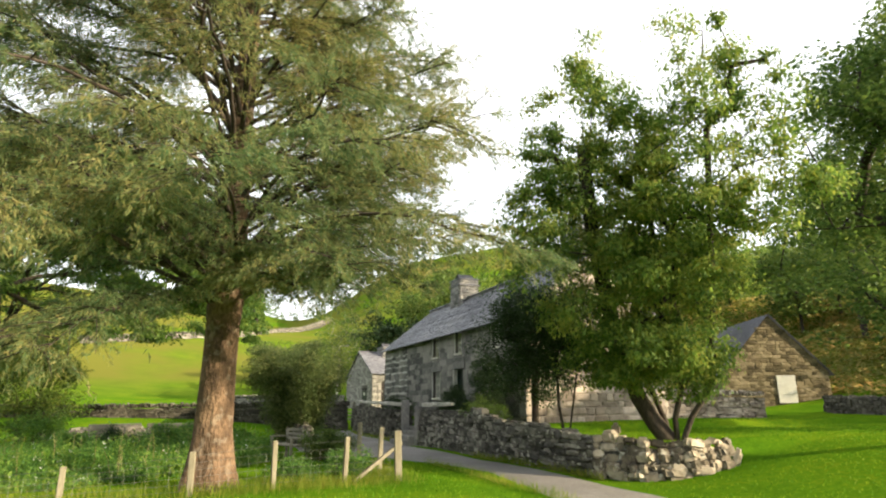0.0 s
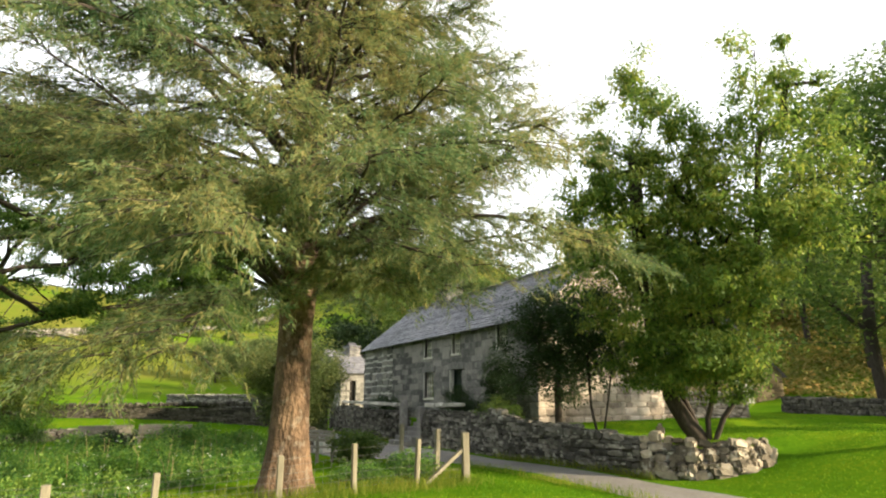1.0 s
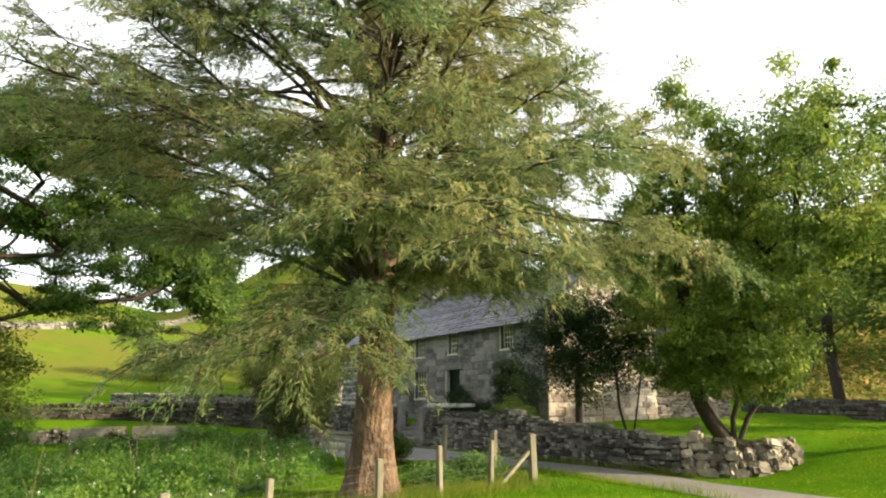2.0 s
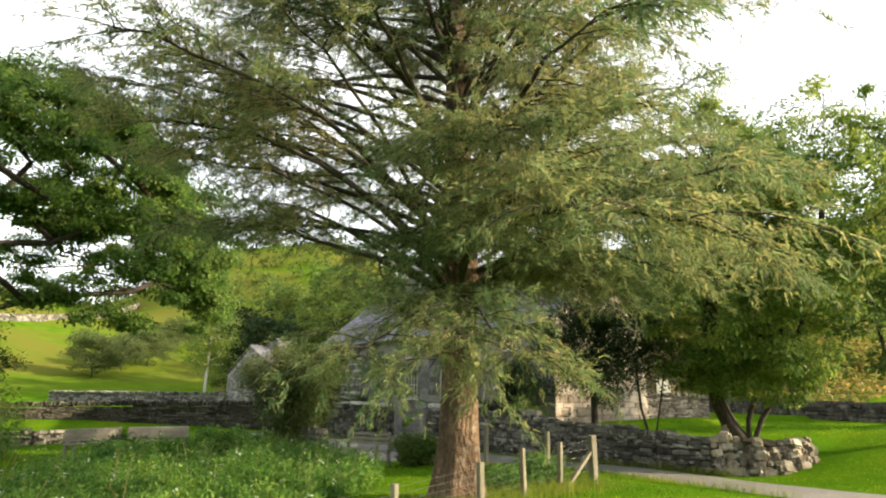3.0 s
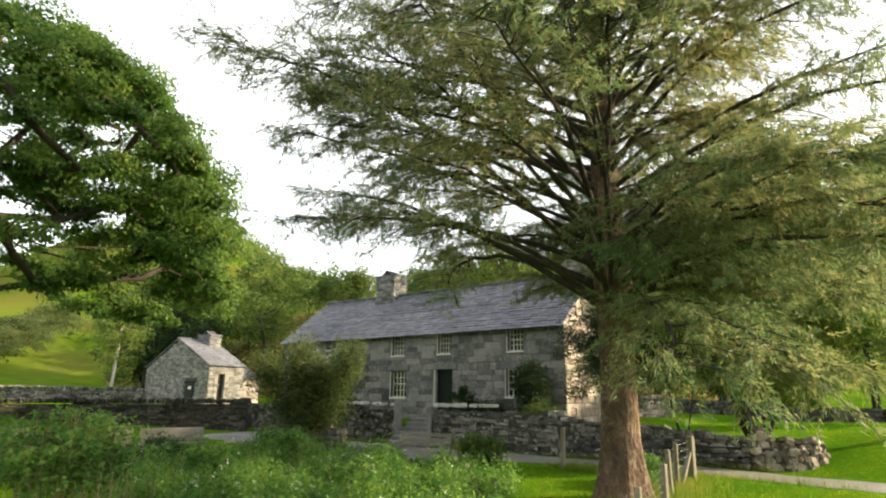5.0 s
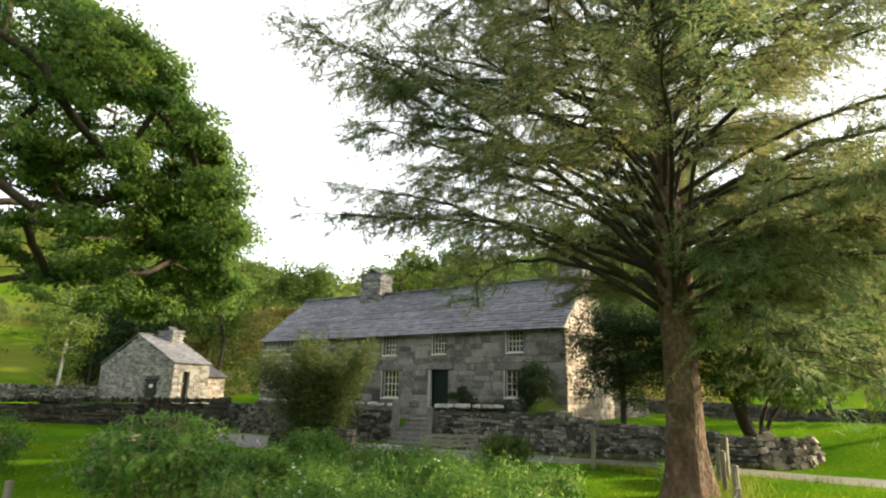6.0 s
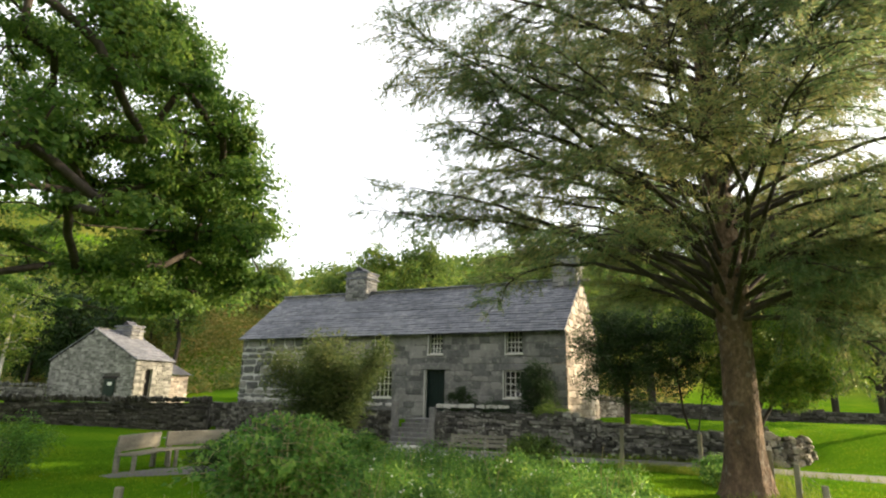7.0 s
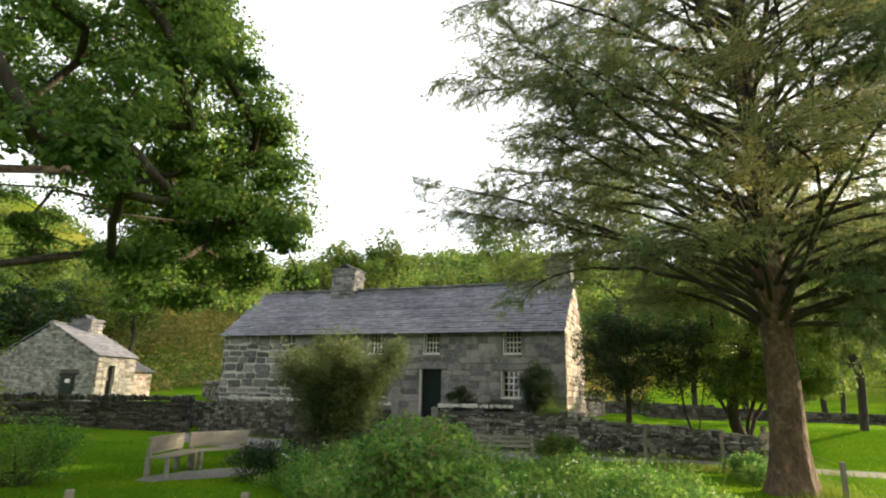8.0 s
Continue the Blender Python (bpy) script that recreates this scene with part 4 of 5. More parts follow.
def make_conifer():
    """The big conifer on the lawn: straight trunk, limbs fanning upwards from a knuckle, long hanging sprays on the lit side."""
    r = np.random.default_rng(11)
    bx, by = -12.3, 0.3
    tree = thing("conifer", (bx, by, zat(bx, by)), 0, "large spreading conifer with orange-brown bark and hanging sprays", "tree")
    top = 21.0
    zs = np.array([-0.15, 0.1, 0.3, 0.6, 1.0, 1.5, 2.2, 3, 3.5, 4, 5.5, 7, 9, 11, 13, 16, top])
    rr = np.interp(zs, [-0.15, 0.1, 0.3, 0.6, 1.0, 2.2, 3.2, 3.7, 5, 8, 13, top], [0.64, 0.50, 0.445, 0.39, 0.35, 0.315, 0.31, 0.37, 0.29, 0.22, 0.12, 0.02])
    sides, vs, fs = 30, [], []
    for i, z in enumerate(zs):
        for k in range(sides):
            a = 2 * math.pi * k / sides
            flute = 1 + (0.10 if z < 0.8 else 0.03) * math.sin(5 * a + 0.6) + 0.02 * math.sin(11 * a + z)
            vs.append((rr[i] * flute * math.cos(a) + 0.05 * math.sin(z * 0.5), rr[i] * flute * math.sin(a), z))
    for i in range(len(zs) - 1):
        for k in range(sides):
            k2 = (k + 1) % sides
            fs.append((i * sides + k, i * sides + k2, (i + 1) * sides + k2, (i + 1) * sides + k))
    mesh_object("trunk", vs, fs, M_BARK, tree, True)
    compass = [0, 20, 35, 48, 62, 90, 120, 160, 195, 230, 250, 290, 330, 360]
    spread = [6.9, 7.2, 5.8, 5.2, 5.0, 4.8, 5.4, 7.0, 7.6, 8.2, 7.4, 6.4, 6.8, 6.9]
    hang = np.array([0, 0, 1.0])
    sprays, dirs = [], []
    n = 236
    for i in range(n):
        f = (i / (n - 1)) ** 1.25
        z0 = 3.25 + 15.2 * f
        az = i * 2.39996 + r.normal(0, 0.2)
        deg = math.degrees(az) % 360
        lit = deg > 302 or deg < 26                     # the side whose low limbs hang in curtains
        bare = 150 < deg < 302 and z0 < 9.5             # open side, foliage on the outer half only
        wide = float(np.interp(deg, compass, spread))
        reach = (wide * (1 - 0.93 * f) ** 0.38) * r.uniform(0.68, 1.04)
        rise, droop = r.uniform(0.62, 0.98), r.uniform(0.28, 0.50)
        if 15 < deg < 130 and z0 > 7:
            reach *= 0.84
        if bare:
            rise, droop = r.uniform(0.42, 0.96), r.uniform(0.24, 0.46)
        elif z0 < 6 and lit:
            rise, droop = r.uniform(0.3, 0.65), r.uniform(0.34, 0.5)
        if lit and i % 7 == 0:
            z0, reach, rise, droop = r.uniform(3.4, 4.6), r.uniform(2.6, 4.6), r.uniform(0.2, 0.4), r.uniform(0.35, 0.5)
        if i in (9, 31, 52):
            # low limbs sweeping down over the fence
            az = radians(310 + 0.25 * i)
            deg, lit, bare, z0, reach, rise, droop = 310.0, True, False, 3.4, 4.2, 0.05, 0.36
        hung = lit and z0 < 7
        ts = np.linspace(0, 1, 14)
        ang = az + r.normal(0, 0.25) * ts ** 2
        zz = z0 + reach * (rise * ts - droop * ts ** 2.1)
        line = np.stack([np.cos(ang) * reach * ts, np.sin(ang) * reach * ts, zz], 1) + r.normal(0, 0.04, (14, 3)) * ts[:, None]
        lines, radii = [line], [(0.021 + 0.0058 * reach) * (1 - ts) ** 0.8 + 0.005]
        dense = (5.4 if hung else 4.3 if bare else 4.6 if 150 < deg < 302 else 5.8) * (1.0 if z0 < 11 else 0.6)
        start = 0.42 if bare else 0.20
        for j in range(int(reach * dense)):
            t = start + (1 - start) * r.uniform() ** 0.8
            p = np.array([np.interp(t, ts, line[:, q]) for q in range(3)])
            out = np.array([math.cos(az), math.sin(az), 0.0])
            sidev = np.array([-out[1], out[0], 0]) * (1 if j % 2 else -1)
            d = unit(out * r.uniform(0.3, 0.9) + sidev * r.uniform(0.3, 1.0) + hang * r.uniform(-0.1, 0.35))
            length = (0.5 + 1.5 * (1 - t * 0.65)) * r.uniform(0.45, 1.15) * min(1.0, reach / 4)
            tt = np.linspace(0, 1, 4)
            curl = r.uniform(0.25, 0.6) if hung else r.uniform(0.1, 0.4)
            lines.append(p + d * length * tt[:, None] - hang * (curl * length * tt ** 2)[:, None])
            radii.append(0.010 * (1 - tt * 0.8) + 0.002)
            for s in range(int(3 + length * 4.8)):
                q = r.uniform(0.12, 1.0)
                b = p + d * length * q - hang * (curl * length * q ** 2)
                e = unit(d * 0.8 + r.normal(0, 0.5, 3) * np.array([1, 1, 0.4]) - hang * (r.uniform(0.1, 0.9) if hung else r.uniform(-0.2, 0.6)))
                m = r.uniform(0.2, 0.6)
                if s % (2 if bare else 4) == 0:
                    lines.append(np.array([b, b + e * m - hang * 0.05]))
                    radii.append(np.array([0.005, 0.002]))
                k = int(m * (66 if bare else 78 if z0 > 7 else 80))
                u = r.uniform(0, 1.05, k)
                sprays.append(b + e * m * u[:, None] - hang * (0.12 * m * u ** 2)[:, None])
                dirs.append(np.repeat(e[None], k, 0))
        v, fc = tube(lines[:1], radii[:1], 7)
        w, gc = tube(lines[1:], radii[1:], 3)
        v, fc = np.concatenate([v, w]), [tuple(q) for q in fc] + [tuple(k + len(v) for k in q) for q in gc]
        mesh_object("limb", v, fc, M_LIMB, tree, True)
    P, D = np.concatenate(sprays), np.concatenate(dirs)
    n = len(P)
    P = P + r.normal(0, 0.026, (n, 3))
    D = unit(D * 0.8 + r.normal(0, 0.45, (n, 3)) - hang * 0.2)
    S = unit(np.cross(D, r.normal(size=(n, 3))))
    ln = r.uniform(0.05, 0.115, n)[:, None]
    w = ln * r.uniform(0.075, 0.12, n)[:, None]
    quads_object("crown", np.stack([P - S * w, P + S * w, P + D * ln - hang * 0.1 * ln], 1), L_CONIFER, tree)


make_conifer()


def make_sycamore():
    r = np.random.default_rng(21)
    x, y = -30.2, -8.6
    z = zat(x, y)
    trunk = [(x, y, z - 0.1), (x + 0.05, y + 0.1, 1.4), (x + 0.2, y + 0.3, 2.8), (x + 0.3, y + 0.6, 4.4)]
    limbs = [trunk,
             [trunk[2], (-28.6, -7.9, 4.9), (-26.6, -7.4, 5.9), (-26.0, -6.1, 6.3), (-25.8, -4.7, 6.5), (-25.4, -3.2, 7.4), (-25.0, -1.8, 8.0)],
             [trunk[2], (-28.2, -7.6, 4.7), (-26.4, -7.3, 5.6), (-26.0, -6.1, 5.9), (-25.9, -4.9, 5.7), (-25.6, -2.7, 6.1)],
             [trunk[3], (-27.6, -7.9, 6.2), (-26.2, -7.5, 6.9), (-26.0, -6.0, 7.7), (-25.6, -4.2, 8.6)],
             [trunk[3], (-27.6, -6.8, 7.0), (-27.2, -5.5, 9.4), (-26.6, -4.6, 11.0)],
             [trunk[2], (-27.6, -6.6, 4.2), (-27.2, -4.4, 5.0), (-26.6, -2.0, 5.4)],
             [trunk[3], (-31.6, -7.6, 6.6), (-33.0, -6.4, 8.2)]]
    c = shell_points(r, 760, (-31.2, -7.3, 5.4), (10.0, 10.0, 7.7), 0.93, 4.6, 5, 0.22)
    c = c[(c[:, 0] > -34) | (np.arange(len(c)) % 7 == 0)]
    # the near underside is open, with the limbs in sight
    front = ((c[:, 0] + 31.4) * 0.95 - (c[:, 1] + 7.2) * 0.31 > 4.5) & (c[:, 2] < 9.0) & (c[:, 1] < -3.4)
    c = c[~front | (np.arange(len(c)) % 6 < 1)]
    c = np.concatenate([c, shell_points(r, 100, (-29.0, -5.8, 7.0), (6.6, 6.6, 4.0), 0.3, 5.2, 5, 0.4),
                        shell_points(r, 48, (-28.4, -3.4, 8.3), (4.6, 4.2, 2.6), 0.2, 6.4), shell_points(r, 50, (-28.2, 0.0, 7.3), (2.3, 2.3, 2.2), 0.3, 5.0), shell_points(r, 11, (-26.2, -3.4, 4.5), (2.4, 2.6, 0.5), 0.2)])
    broadleaf("sycamore_tree", (x, y, z), limbs, c, 430, 0.32, 0.115, L_SYC, "big spreading sycamore with dark limbs over the lawn", 22, bark=M_LIMB, tip=0.020, squash=0.62, trunk_r=0.5, narrow=0.8, limb_r=0.09, lobe=(0.4, 1.1), skin=0.7)


make_sycamore()


def make_yard_trees():
    # many-stemmed tree on the bank
    r = np.random.default_rng(31)
    b = (-11.96, 11.0, 0.76)
    stems = []
    for foot, path in ((0.0, [(-12.2, 10.65, 1.2), (-12.3, 10.3, 1.8), (-12.0, 9.5, 3.2), (-11.2, 8.4, 5.4), (-10.7, 7.9, 7.6), (-10.4, 7.8, 9.4)]),
                       (0.12, [(-11.75, 10.9, 1.3), (-11.5, 10.95, 2.0), (-10.8, 10.4, 3.6), (-10.4, 9.5, 5.4), (-10.2, 9.1, 7.6)]),
                       (0.2, [(-11.5, 11.2, 1.35), (-11.1, 11.45, 2.0), (-10.2, 10.8, 3.4), (-9.2, 10.0, 5.2), (-8.6, 9.6, 7.4), (-8.3, 9.5, 9.6)]),
                       (-0.15, [(-12.2, 11.0, 1.2), (-12.7, 11.0, 2.2), (-12.8, 10.9, 4.2), (-12.5, 10.7, 6.2)])):
        stems.append([(b[0] + foot, b[1], 0.6)] + path)
    c = np.concatenate([shell_points(r, k, m, q, 0.25) for k, m, q in (
        (100, (-11.3, 8.7, 4.5), (2.5, 2.4, 2.1)), (48, (-10.6, 7.9, 7.2), (1.5, 1.4, 2.4)), (22, (-10.8, 6.7, 6.0), (1.1, 1.0, 1.6)), (30, (-10.3, 9.0, 6.8), (1.3, 1.2, 1.6)),
        (84, (-9.6, 9.1, 4.6), (1.9, 1.8, 2.1)), (40, (-8.3, 9.5, 8.0), (1.35, 1.4, 2.3)), (26, (-9.5, 9.0, 6.9), (0.9, 0.9, 1.2)), (30, (-7.4, 9.2, 5.5), (1.3, 1.2, 1.2)), (34, (-12.6, 8.3, 6.3), (1.3, 1.2, 1.5)), (110, (-11.1, 9.6, 2.6), (2.2, 1.8, 0.95)), (36, (-12.5, 10.7, 5.4), (1.8, 1.6, 2.0)), (6, (-10.4, 7.8, 9.6), (0.4, 0.4, 0.7)))])
    broadleaf("ash_tree", b, stems, c, 195, 0.29, 0.112, L_ASH, "many-stemmed bright green tree on the walled bank", 32, bark=M_LIMB, tip=0.009, trunk_r=0.3, narrow=0.42, droop=0.7, power=2.1, limb_r=0.07, stem_r=0.24, squash=0.85, lobe=(0.28, 0.62), skin=0.9)
    # thin two-stemmed thorn
    r = np.random.default_rng(33)
    b = (-13.7, 9.0, 0.75)
    stems = [[(b[0], b[1], 0.65), (b[0] - 0.25, b[1], 1.6), (b[0] - 0.4, b[1] + 0.1, 3.0)], [(b[0] + 0.1, b[1], 0.65), (b[0] + 0.3, b[1] + 0.1, 1.7), (b[0] + 0.5, b[1] + 0.2, 2.9)]]
    c = shell_points(r, 110, (-13.9, 9.1, 3.6), (1.4, 1.4, 1.7), 0.2, 1.7)
    broadleaf("thorn_tree", b, stems, c, 110, 0.26, 0.09, L_DARK, "slender two-stemmed dark thorn on the bank", 34, tip=0.008, trunk_r=0.08)
    r = np.random.default_rng(35)
    b = (-15.9, 9.4, 0.8)
    stems = [[(b[0], b[1], 0.7), (b[0] + 0.05, b[1], 1.8), (b[0], b[1] + 0.1, 3.2)]]
    c = shell_points(r, 210, (-16.1, 9.4, 3.6), (1.65, 1.5, 2.0), 0.25, 1.5)
    broadleaf("yew_tree", b, stems, c, 150, 0.27, 0.085, L_DARK, "dark bushy yew at the corner of the farmhouse", 36, tip=0.010, trunk_r=0.16)
    # bush in front of the garden wall
    r = np.random.default_rng(37)
    b = (-24.8, 3.75, 0.03)
    stems = [[(b[0] + 0.15 * math.cos(a), b[1] + 0.15 * math.sin(a), 0.0), (b[0] + 0.55 * math.cos(a), b[1] + 0.55 * math.sin(a), 1.2), (b[0] + w * math.cos(a), b[1] + w * math.sin(a), 3.0)] for a, w in ((0, 1.7), (0.9, 1.1), (1.8, 1.5), (2.6, 1.5), (3.4, 0.7), (4.2, 1.7), (5.2, 1.4), (5.8, 0.6))]
    c = np.concatenate([shell_points(r, 13, np.array(st[1]) + (np.array(st[2]) * np.array([1, 1, 1.0 - 0.16 * (k % 2)]) - np.array(st[1])) * t, (0.62 - 0.2 * t, 0.62 - 0.2 * t, 0.6), 0.1, 0.2, 4, 1.2)
                        for k, st in enumerate(stems) for t in (-0.25, 0.2, 0.55, 0.9, 1.15)])
    broadleaf("willow_bush", b, stems, c, 85, 0.22, 0.14, L_WILLOW, "loose wispy olive-green bush before the garden wall", 38, tip=0.006, trunk_r=0.04, narrow=0.27, squash=1.2, category="bush")


make_yard_trees()


def make_elder():
    r = np.random.default_rng(39)
    b = (-29.6, -6.6, 0.03)
    stems = [[(b[0], b[1], 0.0), (b[0] + 0.3 * math.cos(a), b[1] + 0.3 * math.sin(a), 1.2), (b[0] + 0.7 * math.cos(a), b[1] + 0.7 * math.sin(a), 2.4)] for a in (0.4, 2.5, 4.6)]
    c = shell_points(r, 170, (b[0], b[1], 2.5), (2.0, 2.0, 2.3), 0.3, 0.3)
    broadleaf("elder_bush", b, stems, c, 90, 0.32, 0.12, L_WOOD, "dense dark bush under the sycamore", 40, tip=0.009, trunk_r=0.1, category="bush")


make_elder()


def simple_tree(name, x, y, height_m, radius, seed, mat, label, group="", dense=1.0, low=0.12, lean=0.0, fine=1.0):
    r = np.random.default_rng(seed)
    z = zat(x, y)
    stems = [[(x, y, z - 0.2), (x + r.normal(0, 0.15) + lean * 0.3, y + r.normal(0, 0.15), z + height_m * 0.22), (x + r.normal(0, 0.3) + lean, y + r.normal(0, 0.3), z + height_m * 0.45)]]
    c = np.concatenate([shell_points(r, int(80 * dense), (x + lean, y, z + height_m * 0.56), (radius, radius, height_m * 0.42), 0.4, z + height_m * low, 4, 0.8), shell_points(r, int(24 * dense), (x + lean + r.normal(0, radius * 0.3), y + r.normal(0, radius * 0.3), z + height_m * 0.8), (radius * 0.6, radius * 0.6, height_m * 0.2), 0.2)])
    return broadleaf(name, (x, y, z), stems, c, int(48 * fine), radius * 0.135, 0.345 * (0.6 + radius / 9) / fine ** 0.6, mat, label, seed + 1, tip=0.02, trunk_r=height_m * 0.02, group=group, sides=5, narrow=0.6)


WOODS = [(-17.5, 31.5, 18.5, 5.6, 0.14), (-12.5, 33, 13, 4.4, 0.2), (-9.5, 30.5, 13, 4.0, 0.2), (-5.2, 25.5, 7.5, 2.6, 0.32), (3, 46, 15, 5.0, 0.1), (-6, 37, 15, 5.0, 0.12), (9, 52, 16, 5.2, 0.1),
         (-25, 46, 13, 5, 0.08), (-31, 49, 15.5, 5.2, 0.08), (-2, 44, 15, 5, 0.1), (-37, 50, 8.5, 3.8, 0.06), (-44, 46, 12.5, 4.2, 0.06), (-49, 43, 11, 3.4, 0.06), (-36, 54, 8, 5, 0.06), (-27, 54, 9, 5.5, 0.06), (-18, 54, 10, 5.5, 0.06),
         (-54, 47, 6, 4.2, 0.06), (-63, 40, 6, 4.4, 0.06), (-69, 31, 6, 4.2, 0.06), (-75, 22, 6, 4.2, 0.06), (-67, 22, 5.5, 3.2, 0.05), (-48, 54, 7, 5, 0.05), (-58, 52, 7, 5, 0.05), (-72, 42, 7, 5, 0.05), (-82, 30, 7, 4.4, 0.05), (-71, 20, 11, 4.4, 0.06), (-68, 25, 12, 4.8, 0.06), (-78, 29, 12, 5, 0.06), (-64, 20.5, 9, 3.6, 0.06), (-58, 25, 12, 4.2, 0.1)]
for i, (tx, ty, th, tr, tl) in enumerate(WOODS):
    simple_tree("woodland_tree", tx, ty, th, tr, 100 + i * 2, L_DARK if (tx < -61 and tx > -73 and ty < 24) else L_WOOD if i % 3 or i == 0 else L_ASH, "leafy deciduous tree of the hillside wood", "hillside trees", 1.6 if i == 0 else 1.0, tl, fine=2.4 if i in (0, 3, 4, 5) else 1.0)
simple_tree("oak_tree", -7.05, 14.95, 10, 3.4, 301, L_WOOD, "leafy tree beyond the grass bank", "", 1.3, 0.34, fine=5.0)



for i, (tx, ty, th, tr) in enumerate(((-96, 9.8, 6, 4.2), (-110, 20, 6, 5.0), (-104, 15, 5, 3.6), (-128, 30, 7, 5.0))):
    simple_tree("hedge_tree", tx, ty, th, tr, 640 + i * 2, L_WILLOW, "rounded hawthorn bush on the hill pasture", "pasture bushes", 1.2, -0.1, fine=2.0)


def make_birch():
    r = np.random.default_rng(55)
    x, y = -63.0, 13.4
    z = zat(x, y)
    c = shell_points(r, 120, (x + 0.2, y, z + 6.0), (2.6, 2.6, 3.4), 0.2, z + 2.2, 4, 0.9)
    broadleaf("birch_tree", (x, y, z), [[(x, y, z - 0.2), (x + 0.1, y, z + 2.5), (x + 0.3, y + 0.1, z + 6.5)]], c, 60, 0.38, 0.2, L_ASH, "slender pale-trunked tree beside the yard wall", 56, bark=M_BIRCH, tip=0.012, trunk_r=0.2, droop=0.6)


make_birch()

# trees added out of view behind the camera to dim the sky light
BEHIND = [(-48, -22, 15, 5.5), (-40, -28, 16, 6), (-31, -30, 17, 6), (-22, -31, 17, 6), (-13, -30, 17, 6), (-4, -29, 17, 6), (5, -27, 16, 6), (13, -21, 15, 5.5), (18, -12, 14, 5)]
for i, (tx, ty, th, tr) in enumerate(BEHIND):
    simple_tree("woodland_tree", tx, ty, th, tr, 700 + i * 2, L_WOOD, "unseen tree added behind the camera to block sky light", "meadow edge trees", 0.5, 0.05)


def make_far_woods():
    r = np.random.default_rng(77)
    pts = []
    while len(pts) < 1100:
        a, d = r.uniform(-40, 125), 75 + 270 * r.uniform() ** 1.2
        if 71 < a < 104 and d < 230:
            continue
        if math.sin(a * 0.11 + 0.5) + 0.7 * math.sin(d * 0.05 + a * 0.05) + r.normal(0, 0.35) < 0.35 - (0.8 if a < 70 else 0):
            continue
        x, y = -20 - d * math.sin(math.radians(a)), 5 + d * math.cos(math.radians(a))
        pts.append((x, y, zat(x, y) + 2.2))
    for _ in range(6):
        a, d = r.uniform(72, 118), r.uniform(62, 190)
        x, y = -20 - d * math.sin(math.radians(a)), 5 + d * math.cos(math.radians(a))
        pts.append((x, y, zat(x, y) + 1.6))
    c = np.array(pts)
    s = r.uniform(1.5, 3.0, (len(c), 1))
    p = np.repeat(c, 62, 0) + r.normal(size=(len(c) * 62, 3)) * np.repeat(s, 62, 0) * np.array([0.75, 0.75, 0.65])
    tagged(quads_object("far_woods", leaves(p, 1.05, r, 0.1, 0.8, 0.6), L_WOOD), "scattered woods and scrub on the far hillside", "woods", kind="stuff")
    # bracken on the slope behind the house
    n = 52000
    a, d = r.uniform(-5, 75, n), r.uniform(34, 72, n)
    x, y = -20 - d * np.sin(np.radians(a)), 5 + d * np.cos(np.radians(a))
    keep = (y > 19)
    x, y = x[keep], y[keep]
    p = np.stack([x, y, height(x, y) + r.uniform(0.02, 0.4, len(x))], 1)
    tagged(quads_object("bracken", leaves(p, 0.42, r, 0.25, 0.5, 0.5), L_BRACKEN), "bracken and rough grass on the bank behind the house", "bracken", kind="stuff")


make_far_woods()


# ---- fence ----
def make_fence():
    posts = [(-12.08, 3.9, 0.97, 0.07), (-12.1, 2.8, 0.87, 0.045), (-11.8, 1.41, 0.84, 0.045), (-11.45, 0.0, 0.72, 0.05), (-11.22, -1.86, 0.57, 0.045), (-11.24, -3.2, 0.48, 0.06), (-11.4, -4.7, 0.5, 0.045), (-13.26, 3.84, 1.0, 0.05), (-15.22, 3.86, 1.02, 0.05)]
    f = thing("fence", (0, 0, 0), 0, "post-and-wire stock fence of pale split timber", "fence")
    r = random.Random(2)
    tops = []
    for x, y, h, w in posts:
        z = zat(x, y)
        bm = boxes((-w, w, -w, w, -0.2, h), bevel=0.012)
        p = part("post", bm, M_POST, f)
        p.matrix_basis = pose(x, y, z, r.uniform(-2, 2), r.uniform(-2, 2), r.uniform(-12, 12))
        tops.append((x, y, z, h))
    bm = boxes((-0.045, 0.045, -0.035, 0.035, 0, 1.25), bevel=0.01)
    s = part("strut", bm, M_POST, f)
    s.matrix_basis = look((-12.06, 2.95, zat(-12, 2.95)), (-12.08, 3.9, 0.85)) @ pose(0, 0, 0, 180, 0, 0)
    order = [tops[8], tops[7], tops[0], tops[1], tops[2], tops[3], tops[4], tops[5], tops[6]]
    for k in (0.12, 0.27, 0.42, 0.58, 0.74, 0.9):
        line = [(x, y, z + h * k) for x, y, z, h in order]
        v, fc = tube([line], [[0.0025] * len(line)], 4)
        mesh_object("wire", v, fc, M_WIRE, f)
    for (xa, ya, za, ha), (xb, yb, zb, hb) in zip(order[2:], order[3:]):
        n = max(2, int(math.hypot(xb - xa, yb - ya) / 0.16))
        rows = []
        for i in range(1, n):
            t = i / n
            x, y, z, h = xa + (xb - xa) * t, ya + (yb - ya) * t, za + (zb - za) * t, ha + (hb - ha) * t
            rows.append([(x, y, z + 0.1), (x, y, z + h * 0.74)])
        v, fc = tube(rows, [[0.0016, 0.0016]] * len(rows), 3)
        tagged(mesh_object("netting", v, fc, M_WIRE, f), kind="stuff")


make_fence()


